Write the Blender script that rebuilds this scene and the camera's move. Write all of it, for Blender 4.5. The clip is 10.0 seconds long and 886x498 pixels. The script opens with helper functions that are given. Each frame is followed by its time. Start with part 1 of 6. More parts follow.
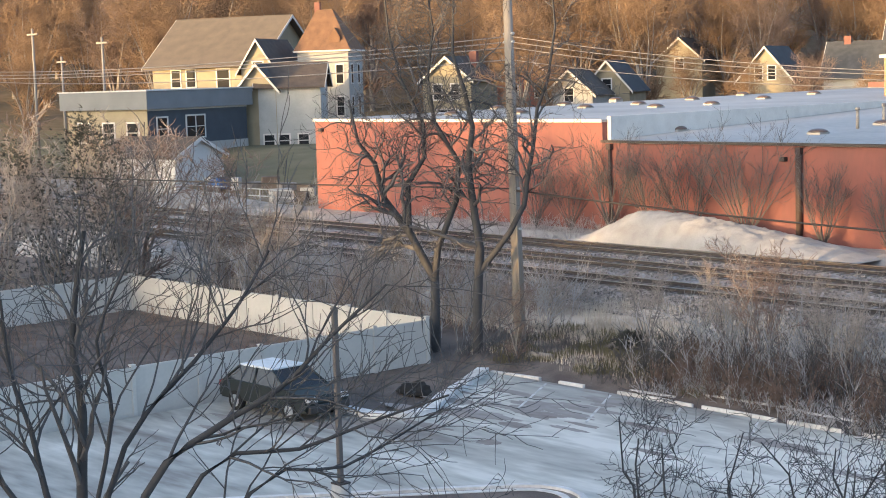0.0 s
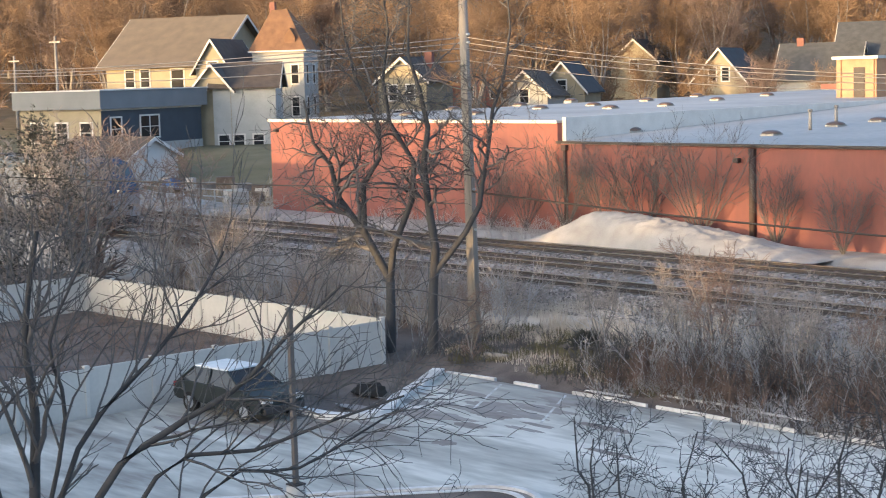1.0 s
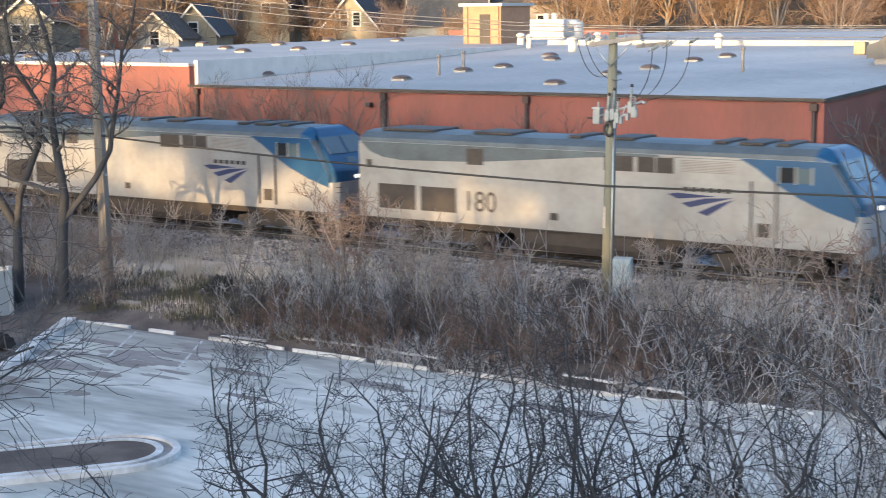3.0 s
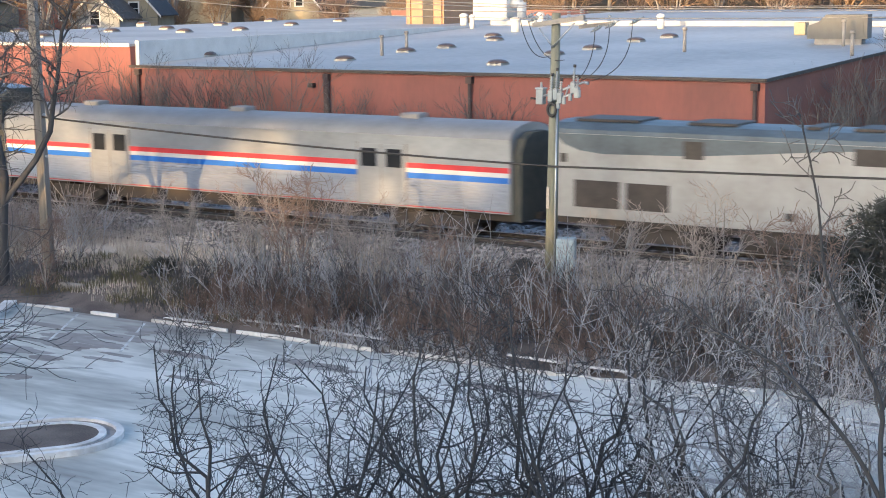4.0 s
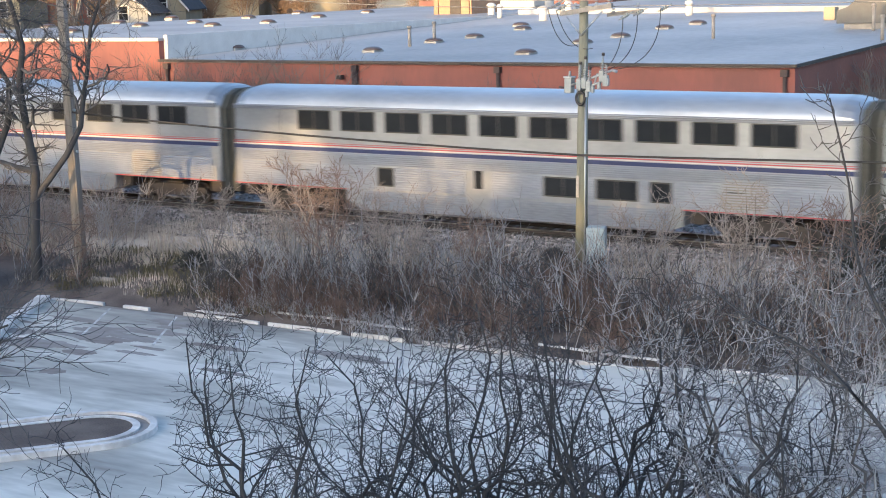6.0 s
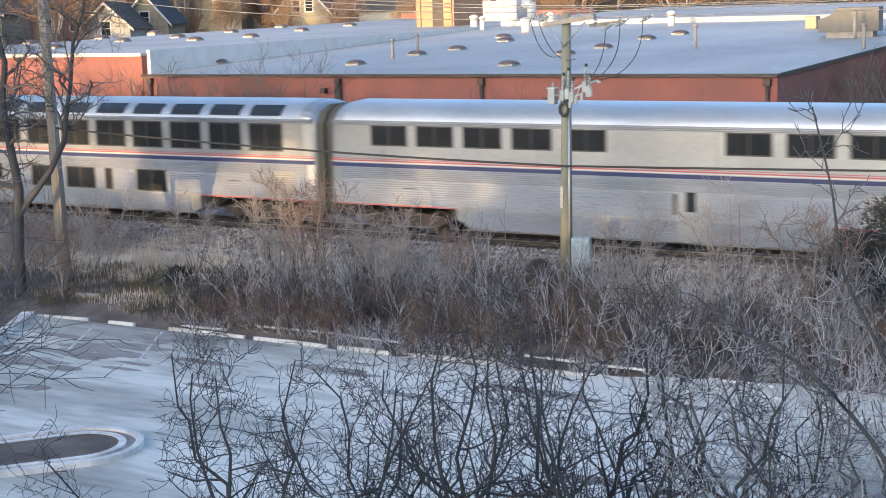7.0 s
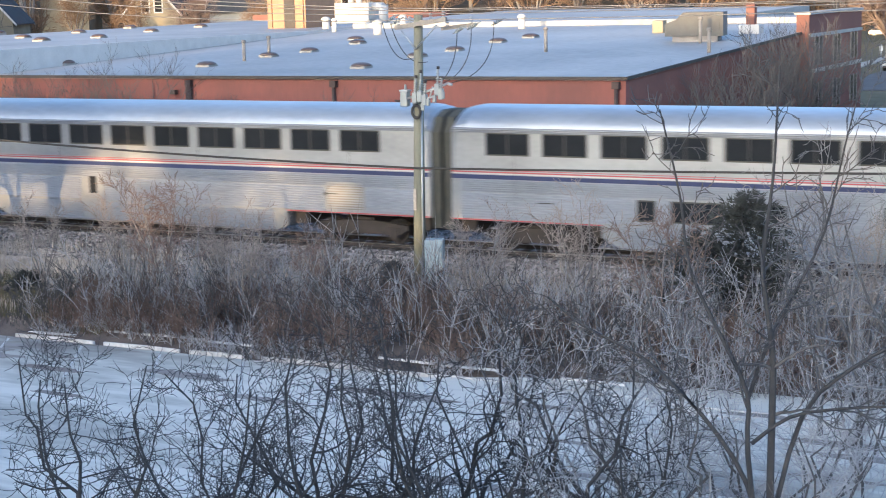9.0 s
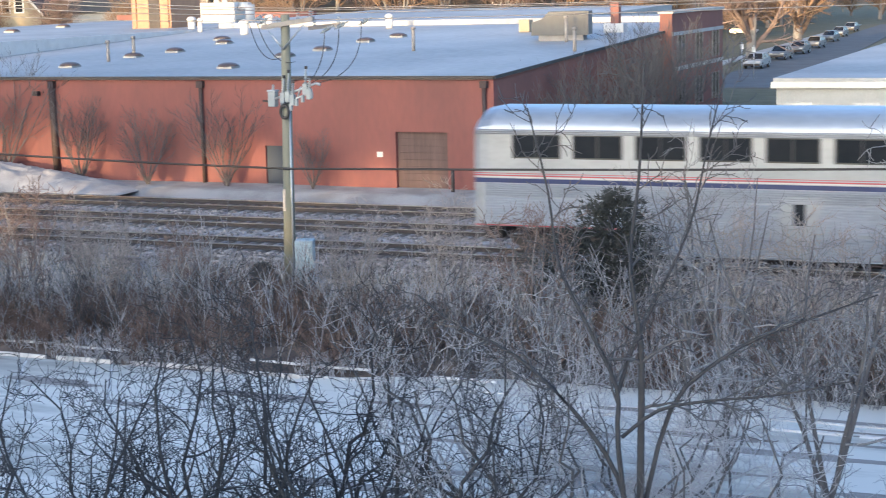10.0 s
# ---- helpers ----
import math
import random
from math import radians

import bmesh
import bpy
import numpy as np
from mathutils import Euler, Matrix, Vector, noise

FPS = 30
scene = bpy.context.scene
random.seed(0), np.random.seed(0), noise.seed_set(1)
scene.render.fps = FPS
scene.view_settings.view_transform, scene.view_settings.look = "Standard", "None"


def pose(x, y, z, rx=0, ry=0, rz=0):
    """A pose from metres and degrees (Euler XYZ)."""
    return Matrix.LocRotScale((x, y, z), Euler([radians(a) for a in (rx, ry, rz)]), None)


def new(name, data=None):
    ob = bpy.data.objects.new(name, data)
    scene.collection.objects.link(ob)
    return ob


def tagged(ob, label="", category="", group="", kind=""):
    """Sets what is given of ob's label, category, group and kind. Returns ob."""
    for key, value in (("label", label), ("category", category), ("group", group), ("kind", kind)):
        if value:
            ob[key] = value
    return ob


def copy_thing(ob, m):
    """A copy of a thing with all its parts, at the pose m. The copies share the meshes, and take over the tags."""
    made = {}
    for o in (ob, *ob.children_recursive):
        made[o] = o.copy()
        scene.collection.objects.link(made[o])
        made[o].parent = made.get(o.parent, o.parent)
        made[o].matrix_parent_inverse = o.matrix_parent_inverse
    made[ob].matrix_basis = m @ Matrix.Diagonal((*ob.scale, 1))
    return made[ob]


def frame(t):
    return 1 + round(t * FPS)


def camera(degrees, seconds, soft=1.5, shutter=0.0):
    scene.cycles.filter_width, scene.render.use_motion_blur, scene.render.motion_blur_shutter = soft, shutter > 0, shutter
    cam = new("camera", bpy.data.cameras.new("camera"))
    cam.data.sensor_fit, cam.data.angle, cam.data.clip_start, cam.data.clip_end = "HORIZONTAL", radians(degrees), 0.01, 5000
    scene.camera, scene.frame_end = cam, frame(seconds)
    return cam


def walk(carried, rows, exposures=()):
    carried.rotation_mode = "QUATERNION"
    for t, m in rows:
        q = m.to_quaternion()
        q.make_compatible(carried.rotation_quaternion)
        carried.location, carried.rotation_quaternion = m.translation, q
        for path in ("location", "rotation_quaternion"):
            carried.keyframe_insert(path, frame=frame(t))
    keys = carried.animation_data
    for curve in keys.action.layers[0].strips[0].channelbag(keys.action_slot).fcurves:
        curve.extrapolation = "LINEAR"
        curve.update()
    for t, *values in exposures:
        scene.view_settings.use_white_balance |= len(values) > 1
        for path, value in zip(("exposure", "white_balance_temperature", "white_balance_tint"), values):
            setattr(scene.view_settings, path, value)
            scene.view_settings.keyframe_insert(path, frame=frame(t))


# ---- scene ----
# World: x runs along the railway in the train's direction, y away from the camera, z up from the rail top.
cam = camera(31.34, 10.0, soft=1.0, shutter=0.25)
EYE = (0.0, 0.0, 8.77)
TURNS = [
    (0.0, 83.754, 1.731, 49.268),
    (0.5, 83.838, 1.728, 48.907),
    (1.0, 83.732, 1.557, 47.659),
    (1.5, 83.370, 1.354, 45.068),
    (2.0, 82.751, 1.094, 41.418),
    (2.5, 82.052, 0.784, 37.571),
    (3.0, 81.456, 0.636, 34.479),
    (3.2, 81.271, 0.628, 33.600),
    (4.3, 80.590, 0.605, 32.417),
    (4.5, 80.495, 0.660, 32.568),
    (5.0, 80.318, 0.899, 32.974),
    (5.5, 80.302, 1.242, 33.395),
    (7.0, 80.821, 1.894, 32.773),
    (7.5, 80.886, 1.749, 31.680),
    (8.0, 80.876, 1.573, 30.299),
    (8.5, 80.834, 1.472, 28.921),
    (9.0, 80.750, 1.406, 27.469),
    (9.5, 80.657, 1.405, 25.517),
    (10.0, 80.614, 1.440, 22.707),
]
walk(cam, [(t, pose(*EYE, rx, ry, rz)) for t, rx, ry, rz in TURNS], exposures=[(0.0, 0.64, 5350.0, 8.0), (3.0, 0.58, 5050.0, 8.0), (7.0, 0.60, 4980.0, 8.5), (10.0, 0.62, 4680.0, 8.0)])

# ---- light ----
SUN_WAY = Vector((0.10, 0.99, -0.085)).normalized()
world = bpy.data.worlds.new("world")
scene.world = world
world.use_nodes = True
wn = world.node_tree.nodes
sky = wn.new("ShaderNodeTexSky")
sky.sky_type, sky.sun_disc = "NISHITA", False
sky.sun_elevation, sky.sun_rotation = radians(5.0), radians(186)
sky.air_density, sky.dust_density, sky.ozone_density = 0.6, 3.0, 0.1
world.node_tree.links.new(sky.outputs[0], wn["Background"].inputs[0])
wn["Background"].inputs[1].default_value = 0.42
sun = new("sun", bpy.data.lights.new("sun", "SUN"))
sun.data.energy, sun.data.angle, sun.data.color = 5.0, radians(0.6), (1.0, 0.55, 0.18)
sun.matrix_world = SUN_WAY.to_track_quat("-Z", "Y").to_matrix().to_4x4()


# ---- materials ----
def mat(name, c1, c2=None, rough=0.7, metal=0.0, scale=3.0, fine=40.0, bump=0.15, vary=0.0, stretch=(1, 1, 1), glow=0.0):
    """Two colours mixed by noise at two scales, with fine relief."""
    m = bpy.data.materials.new(name)
    m.use_nodes = True
    nt = m.node_tree
    n, l = nt.nodes, nt.links
    b = n["Principled BSDF"]
    c2 = c2 or tuple(v * 0.75 for v in c1)
    co = n.new("ShaderNodeTexCoord")
    mp = n.new("ShaderNodeMapping")
    mp.inputs["Scale"].default_value = stretch
    l.new(co.outputs["Object"], mp.inputs[0])
    big, small = n.new("ShaderNodeTexNoise"), n.new("ShaderNodeTexNoise")
    big.inputs["Scale"].default_value, small.inputs["Scale"].default_value = scale, fine
    big.inputs["Detail"].default_value, small.inputs["Detail"].default_value = 4, 3
    for t in (big, small):
        l.new(mp.outputs[0], t.inputs["Vector"])
    add = n.new("ShaderNodeMath")
    add.operation = "MULTIPLY_ADD"
    l.new(small.outputs["Fac"], add.inputs[0])
    add.inputs[1].default_value = 0.45
    l.new(big.outputs["Fac"], add.inputs[2])
    ramp = n.new("ShaderNodeValToRGB")
    ramp.color_ramp.elements[0].position, ramp.color_ramp.elements[1].position = 0.48, 0.98
    ramp.color_ramp.elements[0].color, ramp.color_ramp.elements[1].color = (*c1, 1), (*c2, 1)
    l.new(add.outputs[0], ramp.inputs[0])
    out = ramp.outputs[0]
    if vary:
        oi, hv, mr = n.new("ShaderNodeObjectInfo"), n.new("ShaderNodeHueSaturation"), n.new("ShaderNodeMapRange")
        mr.inputs["To Min"].default_value, mr.inputs["To Max"].default_value = 1 - vary, 1 + vary
        l.new(oi.outputs["Random"], mr.inputs["Value"])
        l.new(mr.outputs[0], hv.inputs["Value"])
        l.new(out, hv.inputs["Color"])
        out = hv.outputs[0]
    l.new(out, b.inputs["Base Color"])
    b.inputs["Roughness"].default_value, b.inputs["Metallic"].default_value = rough, metal
    if bump:
        bp = n.new("ShaderNodeBump")
        bp.inputs["Strength"].default_value, bp.inputs["Distance"].default_value = bump, 0.02
        l.new(small.outputs["Fac"], bp.inputs["Height"])
        l.new(bp.outputs[0], b.inputs["Normal"])
    if glow:
        b.inputs["Emission Color"].default_value, b.inputs["Emission Strength"].default_value = (*c1, 1), glow
    return m


M = {}
M["grass"] = mat("grass", (0.21, 0.165, 0.11), (0.14, 0.115, 0.07), 0.95, scale=0.35, fine=14, bump=0.8)
M["straw"] = mat("straw", (0.68, 0.605, 0.51), (0.42, 0.365, 0.30), 0.95, scale=0.6, fine=18, bump=0.8)
M["lawn"] = mat("lawn", (0.12, 0.112, 0.058), (0.19, 0.165, 0.10), 0.95, scale=0.5, fine=20, bump=0.5)
M["mulch"] = mat("mulch", (0.105, 0.083, 0.072), (0.19, 0.155, 0.132), 0.95, scale=0.8, fine=22, bump=0.8)
M["ballast"] = mat("ballast", (0.50, 0.455, 0.425), (0.23, 0.205, 0.19), 0.95, scale=2.0, fine=9, bump=1.0)
M["gravel"] = mat("gravel", (0.42, 0.41, 0.40), (0.28, 0.27, 0.26), 0.95, scale=0.7, fine=25, bump=0.6)
M["pile"] = mat("pile", (0.47, 0.455, 0.44), (0.32, 0.305, 0.295), 0.95, scale=1.2, fine=18, bump=0.9)
M["rail"] = mat("rail", (0.08, 0.07, 0.066), (0.055, 0.048, 0.045), 0.75, 0.1, scale=3)
M["railtop"] = mat("railtop", (0.62, 0.60, 0.58), (0.45, 0.40, 0.36), 0.28, 1.0, scale=2)
M["tie"] = mat("tie", (0.22, 0.195, 0.175), (0.125, 0.108, 0.098), 0.9, scale=2, vary=0.25)
M["brick"] = mat("brick", (0.255, 0.098, 0.081), (0.188, 0.082, 0.072), 0.85, scale=0.5, fine=5, bump=0.2, stretch=(1, 1, 0.35))
M["brick_side"] = mat("brick_side", (0.25, 0.115, 0.088), (0.185, 0.09, 0.074), 0.9, scale=0.4, fine=8, bump=0.3)
M["dark_metal"] = mat("dark_metal", (0.05, 0.045, 0.045), (0.08, 0.07, 0.065), 0.6, 0.4)
M["roofing"] = mat("roofing", (0.48, 0.475, 0.475), (0.28, 0.285, 0.30), 0.6, scale=0.12, fine=2.5, bump=0.05)
M["skylight"] = mat("skylight", (0.085, 0.06, 0.055), (0.13, 0.095, 0.085), 0.35, scale=2)
M["white"] = mat("white", (0.68, 0.665, 0.64), (0.56, 0.545, 0.525), 0.6, scale=1.2, fine=12, bump=0.05)
M["cream"] = mat("cream", (0.36, 0.31, 0.215), (0.27, 0.235, 0.165), 0.75, scale=0.8, fine=10)
M["grey_siding"] = mat("grey_siding", (0.42, 0.42, 0.41), (0.32, 0.32, 0.315), 0.75, scale=0.6, fine=9)
M["navy"] = mat("navy", (0.055, 0.07, 0.095), (0.04, 0.05, 0.07), 0.6, scale=1.0)
M["slate_band"] = mat("slate_band", (0.21, 0.22, 0.24), (0.165, 0.175, 0.195), 0.6, scale=0.6)
M["shingle"] = mat("shingle", (0.115, 0.092, 0.078), (0.07, 0.058, 0.052), 0.9, scale=1.5, fine=16, bump=0.5)
M["shingle_tan"] = mat("shingle_tan", (0.165, 0.135, 0.105), (0.115, 0.097, 0.08), 0.9, scale=0.9, fine=16, bump=0.5)
M["shingle_grey"] = mat("shingle_grey", (0.085, 0.09, 0.10), (0.05, 0.053, 0.06), 0.9, scale=1.4, fine=16, bump=0.5)
# brown shingle with the low sun's orange put into the colour
M["shingle_sunlit"] = mat("shingle_sunlit", (0.22, 0.125, 0.07), (0.14, 0.08, 0.05), 0.9, scale=1.2, fine=16, bump=0.5)
M["glass"] = mat("glass", (0.018, 0.02, 0.024), (0.03, 0.032, 0.036), 0.07, scale=1.0, bump=0.0)
M["concrete"] = mat("concrete", (0.50, 0.49, 0.47), (0.38, 0.37, 0.355), 0.9, scale=1.2, fine=16, bump=0.4)
M["frost_paint"] = mat("frost_paint", (0.80, 0.80, 0.79), (0.38, 0.38, 0.36), 0.8, scale=3.0, fine=14)
M["fence"] = mat("fence", (0.62, 0.60, 0.56), (0.52, 0.505, 0.47), 0.7, scale=0.7, fine=8, bump=0.1, vary=0.05)
M["bark"] = mat("bark", (0.32, 0.295, 0.275), (0.185, 0.17, 0.158), 0.95, scale=4, fine=30, bump=0.7, stretch=(1, 1, 0.25))
M["twig"] = mat("twig", (0.155, 0.147, 0.146), (0.092, 0.087, 0.086), 0.9, scale=3, fine=20, bump=0.2)
M["twig_dark"] = mat("twig_dark", (0.076, 0.075, 0.078), (0.046, 0.0455, 0.048), 0.9, scale=3, fine=20, bump=0.2)
M["twig_mid"] = mat("twig_mid", (0.34, 0.335, 0.34), (0.18, 0.177, 0.18), 0.9, scale=1.2, fine=20, bump=0.2)
M["roof_grey"] = mat("roof_grey", (0.125, 0.124, 0.124), (0.095, 0.094, 0.094), 0.6)
M["pipe_brown"] = mat("pipe_brown", (0.085, 0.06, 0.055), (0.055, 0.042, 0.04), 0.7, 0.1)
M["door_brown"] = mat("door_brown", (0.15, 0.098, 0.085), (0.095, 0.064, 0.058), 0.75, scale=1.2, fine=6, stretch=(3, 1, 0.3))
M["car_roof"] = mat("car_roof", (0.30, 0.295, 0.30), (0.22, 0.215, 0.215), 0.6, 0.2, scale=0.8, fine=6, bump=0.05)
M["twig_white"] = mat("twig_white", (0.46, 0.45, 0.455), (0.28, 0.275, 0.278), 0.9, scale=1.2, fine=20, bump=0.2)
M["twig_pale"] = mat("twig_pale", (0.56, 0.55, 0.555), (0.34, 0.334, 0.337), 0.9, scale=1.2, fine=20, bump=0.2)
M["twig_red"] = mat("twig_red", (0.29, 0.215, 0.175), (0.18, 0.13, 0.105), 0.9, scale=1.2, fine=20, bump=0.2)
M["twig_tan"] = mat("twig_tan", (0.47, 0.41, 0.365), (0.27, 0.235, 0.21), 0.9, scale=1.2, fine=20, bump=0.2)
M["twig_gold"] = mat("twig_gold", (0.30, 0.20, 0.122), (0.19, 0.127, 0.078), 0.9, scale=0.4, fine=8, bump=0.2)
M["needle"] = mat("needle", (0.085, 0.088, 0.08), (0.05, 0.053, 0.048), 0.9, scale=3, fine=20)
M["pole_wood"] = mat("pole_wood", (0.36, 0.33, 0.30), (0.24, 0.22, 0.20), 0.9, scale=3, fine=30, bump=0.5, stretch=(1, 1, 0.15))
M["pole_green"] = mat("pole_green", (0.27, 0.27, 0.21), (0.19, 0.185, 0.145), 0.9, scale=3, fine=30, bump=0.5, stretch=(1, 1, 0.15))
M["galv"] = mat("galv", (0.50, 0.52, 0.54), (0.40, 0.42, 0.44), 0.45, 0.7)
M["equip"] = mat("equip", (0.36, 0.39, 0.40), (0.26, 0.28, 0.29), 0.5, scale=2)
M["cabinet"] = mat("cabinet", (0.42, 0.50, 0.55), (0.25, 0.31, 0.35), 0.5, scale=5, fine=20)
M["cable"] = mat("cable", (0.045, 0.043, 0.042), rough=0.6)
M["wire"] = mat("wire", (0.42, 0.38, 0.34), rough=0.4, metal=0.8)
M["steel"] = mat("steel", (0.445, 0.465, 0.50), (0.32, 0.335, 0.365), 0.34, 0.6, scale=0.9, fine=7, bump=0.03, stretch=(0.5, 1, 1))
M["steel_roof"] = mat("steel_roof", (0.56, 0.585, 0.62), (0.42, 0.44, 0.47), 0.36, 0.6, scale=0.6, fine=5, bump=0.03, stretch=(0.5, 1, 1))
M["loco_white"] = mat("loco_white", (0.39, 0.395, 0.405), (0.27, 0.265, 0.26), 0.40, 0.2, scale=0.6, fine=4, bump=0.03)
# glass whose base colour carries a pale reflection of the sky
M["screen"] = mat("screen", (0.12, 0.16, 0.19), (0.09, 0.12, 0.14), 0.12, scale=1.0, bump=0.0)
M["loco_roof"] = mat("loco_roof", (0.12, 0.15, 0.18), (0.07, 0.085, 0.10), 0.5, 0.1, scale=1.0, fine=8)
M["loco_blue"] = mat("loco_blue", (0.022, 0.09, 0.22), (0.016, 0.065, 0.16), 0.35, scale=1.0, bump=0.02)
M["red_stripe"] = mat("red_stripe", (0.62, 0.035, 0.045), rough=0.45, bump=0.0)
M["pink_stripe"] = mat("pink_stripe", (0.50, 0.10, 0.11), rough=0.45, bump=0.0)
M["blue_stripe"] = mat("blue_stripe", (0.03, 0.16, 0.62), rough=0.45, bump=0.0)
M["navy_stripe"] = mat("navy_stripe", (0.03, 0.045, 0.14), rough=0.45, bump=0.0)
M["gap_rubber"] = mat("gap_rubber", (0.06, 0.065, 0.06), (0.10, 0.095, 0.08), 0.9)
M["truck"] = mat("truck", (0.045, 0.04, 0.038), (0.08, 0.065, 0.055), 0.85, scale=3)
M["lamp_glow"] = mat("lamp_glow", (1.0, 0.86, 0.6), rough=0.3, bump=0, glow=0.9)
for k in ("ballast", "mulch", "straw", "gravel", "grass"):
    ends = next(n for n in M[k].node_tree.nodes if n.type == "VALTORGB").color_ramp.elements
    ends[0].position, ends[1].position = 0.58, 0.86
M["car_dark"] = mat("car_dark", (0.012, 0.017, 0.017), (0.02, 0.026, 0.026), 0.45, 0.0, scale=1.5, bump=0)
M["car_silver"] = mat("car_silver", (0.40, 0.41, 0.43), (0.32, 0.33, 0.35), 0.35, 0.3, scale=1.5, bump=0, vary=0.5)
M["frost"] = mat("frost", (0.78, 0.80, 0.82), (0.62, 0.65, 0.68), 0.8, scale=3, fine=20)
M["tyre"] = mat("tyre", (0.02, 0.02, 0.02), rough=0.9)
M["tarp"] = mat("tarp", (0.05, 0.12, 0.30), rough=0.5)
M["block"] = mat("block", (0.33, 0.31, 0.29), (0.22, 0.20, 0.19), 0.9, scale=2)
M["road"] = mat("road", (0.16, 0.16, 0.165), (0.11, 0.11, 0.115), 0.9, scale=0.5, fine=20)


# ---- mesh helpers ----
def box(bm, x0, y0, z0, x1, y1, z1, bev=0.0):
    vs = [bm.verts.new((x, y, z)) for x in (x0, x1) for y in (y0, y1) for z in (z0, z1)]
    fs = [bm.faces.new([vs[i] for i in f]) for f in ((0, 1, 3, 2), (4, 6, 7, 5), (0, 4, 5, 1), (2, 3, 7, 6), (0, 2, 6, 4), (1, 5, 7, 3))]
    if bev:
        bmesh.ops.bevel(bm, geom=list({e for f in fs for e in f.edges}), offset=bev, segments=2, affect="EDGES", profile=0.5)
    return bm


def prism(bm, poly, a, b, axis="y"):
    """A polygon of (u, w) extruded from a to b along an axis."""
    put = {"y": lambda u, w, s: (u, s, w), "x": lambda u, w, s: (s, u, w), "z": lambda u, w, s: (u, w, s)}[axis]
    r0, r1 = [bm.verts.new(put(u, w, a)) for u, w in poly], [bm.verts.new(put(u, w, b)) for u, w in poly]
    k = len(poly)
    bm.faces.new(r0), bm.faces.new(r1[::-1])
    for i in range(k):
        bm.faces.new((r0[i], r1[i], r1[(i + 1) % k], r0[(i + 1) % k]))
    return bm


def tube(bm, p, q, r0, r1=None, sides=10, cap=True):
    p, q = Vector(p), Vector(q)
    r1 = r0 if r1 is None else r1
    u = (q - p).orthogonal().normalized()
    w = (q - p).normalized().cross(u)
    rings = []
    for c, r in ((p, r0), (q, r1)):
        rings.append([bm.verts.new(c + r * (math.cos(a) * u + math.sin(a) * w)) for a in [2 * math.pi * i / sides for i in range(sides)]])
    for i in range(sides):
        f = bm.faces.new((rings[0][i], rings[0][(i + 1) % sides], rings[1][(i + 1) % sides], rings[1][i]))
        f.smooth = sides > 5
    if cap:
        bm.faces.new(rings[0][::-1]), bm.faces.new(rings[1])
    return bm


def dome(bm, c, rx, ry, rz, n=12, m=4):
    """Upper half of an ellipsoid."""
    rings = []
    for j in range(m):
        a = 0.5 * math.pi * j / m
        rings.append([bm.verts.new((c[0] + rx * math.cos(a) * math.cos(b), c[1] + ry * math.cos(a) * math.sin(b), c[2] + rz * math.sin(a))) for b in [2 * math.pi * i / n for i in range(n)]])
    top = bm.verts.new((c[0], c[1], c[2] + rz))
    for j in range(m - 1):
        for i in range(n):
            bm.faces.new((rings[j][i], rings[j][(i + 1) % n], rings[j + 1][(i + 1) % n], rings[j + 1][i])).smooth = True
    for i in range(n):
        bm.faces.new((rings[-1][i], rings[-1][(i + 1) % n], top)).smooth = True
    bm.faces.new(rings[0][::-1])
    return bm


def B():
    return bmesh.new()


def mesh_of(name, bm, material):
    bmesh.ops.recalc_face_normals(bm, faces=bm.faces)
    me = bpy.data.meshes.new(name)
    bm.to_mesh(me)
    bm.free()
    me.materials.append(M[material] if isinstance(material, str) else material)
    return me


def part(name, bm, material, parent=None, label=""):
    """One mesh object under a thing or a part."""
    ob = new(name, mesh_of(name, bm, material))
    ob.parent = parent
    return tagged(ob, label)


def thing(name, label, category, m=None, group="", kind=""):
    ob = new(name)
    ob.empty_display_size = 0.3
    if m is not None:
        ob.matrix_basis = m
    return tagged(ob, label, category, group, kind)


def solid(name, bm, material, label, category, kind="", group=""):
    return tagged(part(name, bm, material), label, category, group, kind)


# ---- ground, lot, railway ----
def step(a, b, v):
    k = min(1.0, max(0.0, (v - a) / (b - a)))
    return k * k * (3 - 2 * k)


PROFILE = [(-200, -1.68), (37.3, -1.68), (38.2, -1.45), (41, -1.25), (44.5, -0.8), (46, -0.6), (60.3, -0.35), (61, 0.02), (64, 0.08), (80, 0.1), (4000, 0.1)]


def ground_z(x, y):
    if 36 < y < 44:
        y -= 1.9 * step(-20, -15, x) * step(44, 40.5, y)
    for (a, za), (b, zb) in zip(PROFILE, PROFILE[1:]):
        if y <= b:
            z = za + (zb - za) * (y - a) / (b - a)
            break
    d = math.hypot(x, y)
    if y > 60:
        z += step(-90, -108, x) * (1.1 * step(60, 66, y) + 1.7 * step(66, 80, y))
        z += 26 * step(190, 420, d) * step(-22, -75, x + 0.1 * y)
    z += 0.06 * noise.noise((x * 0.15, y * 0.15, 0)) if not (18 < y < 37.3 and x > -44) else 0
    return z


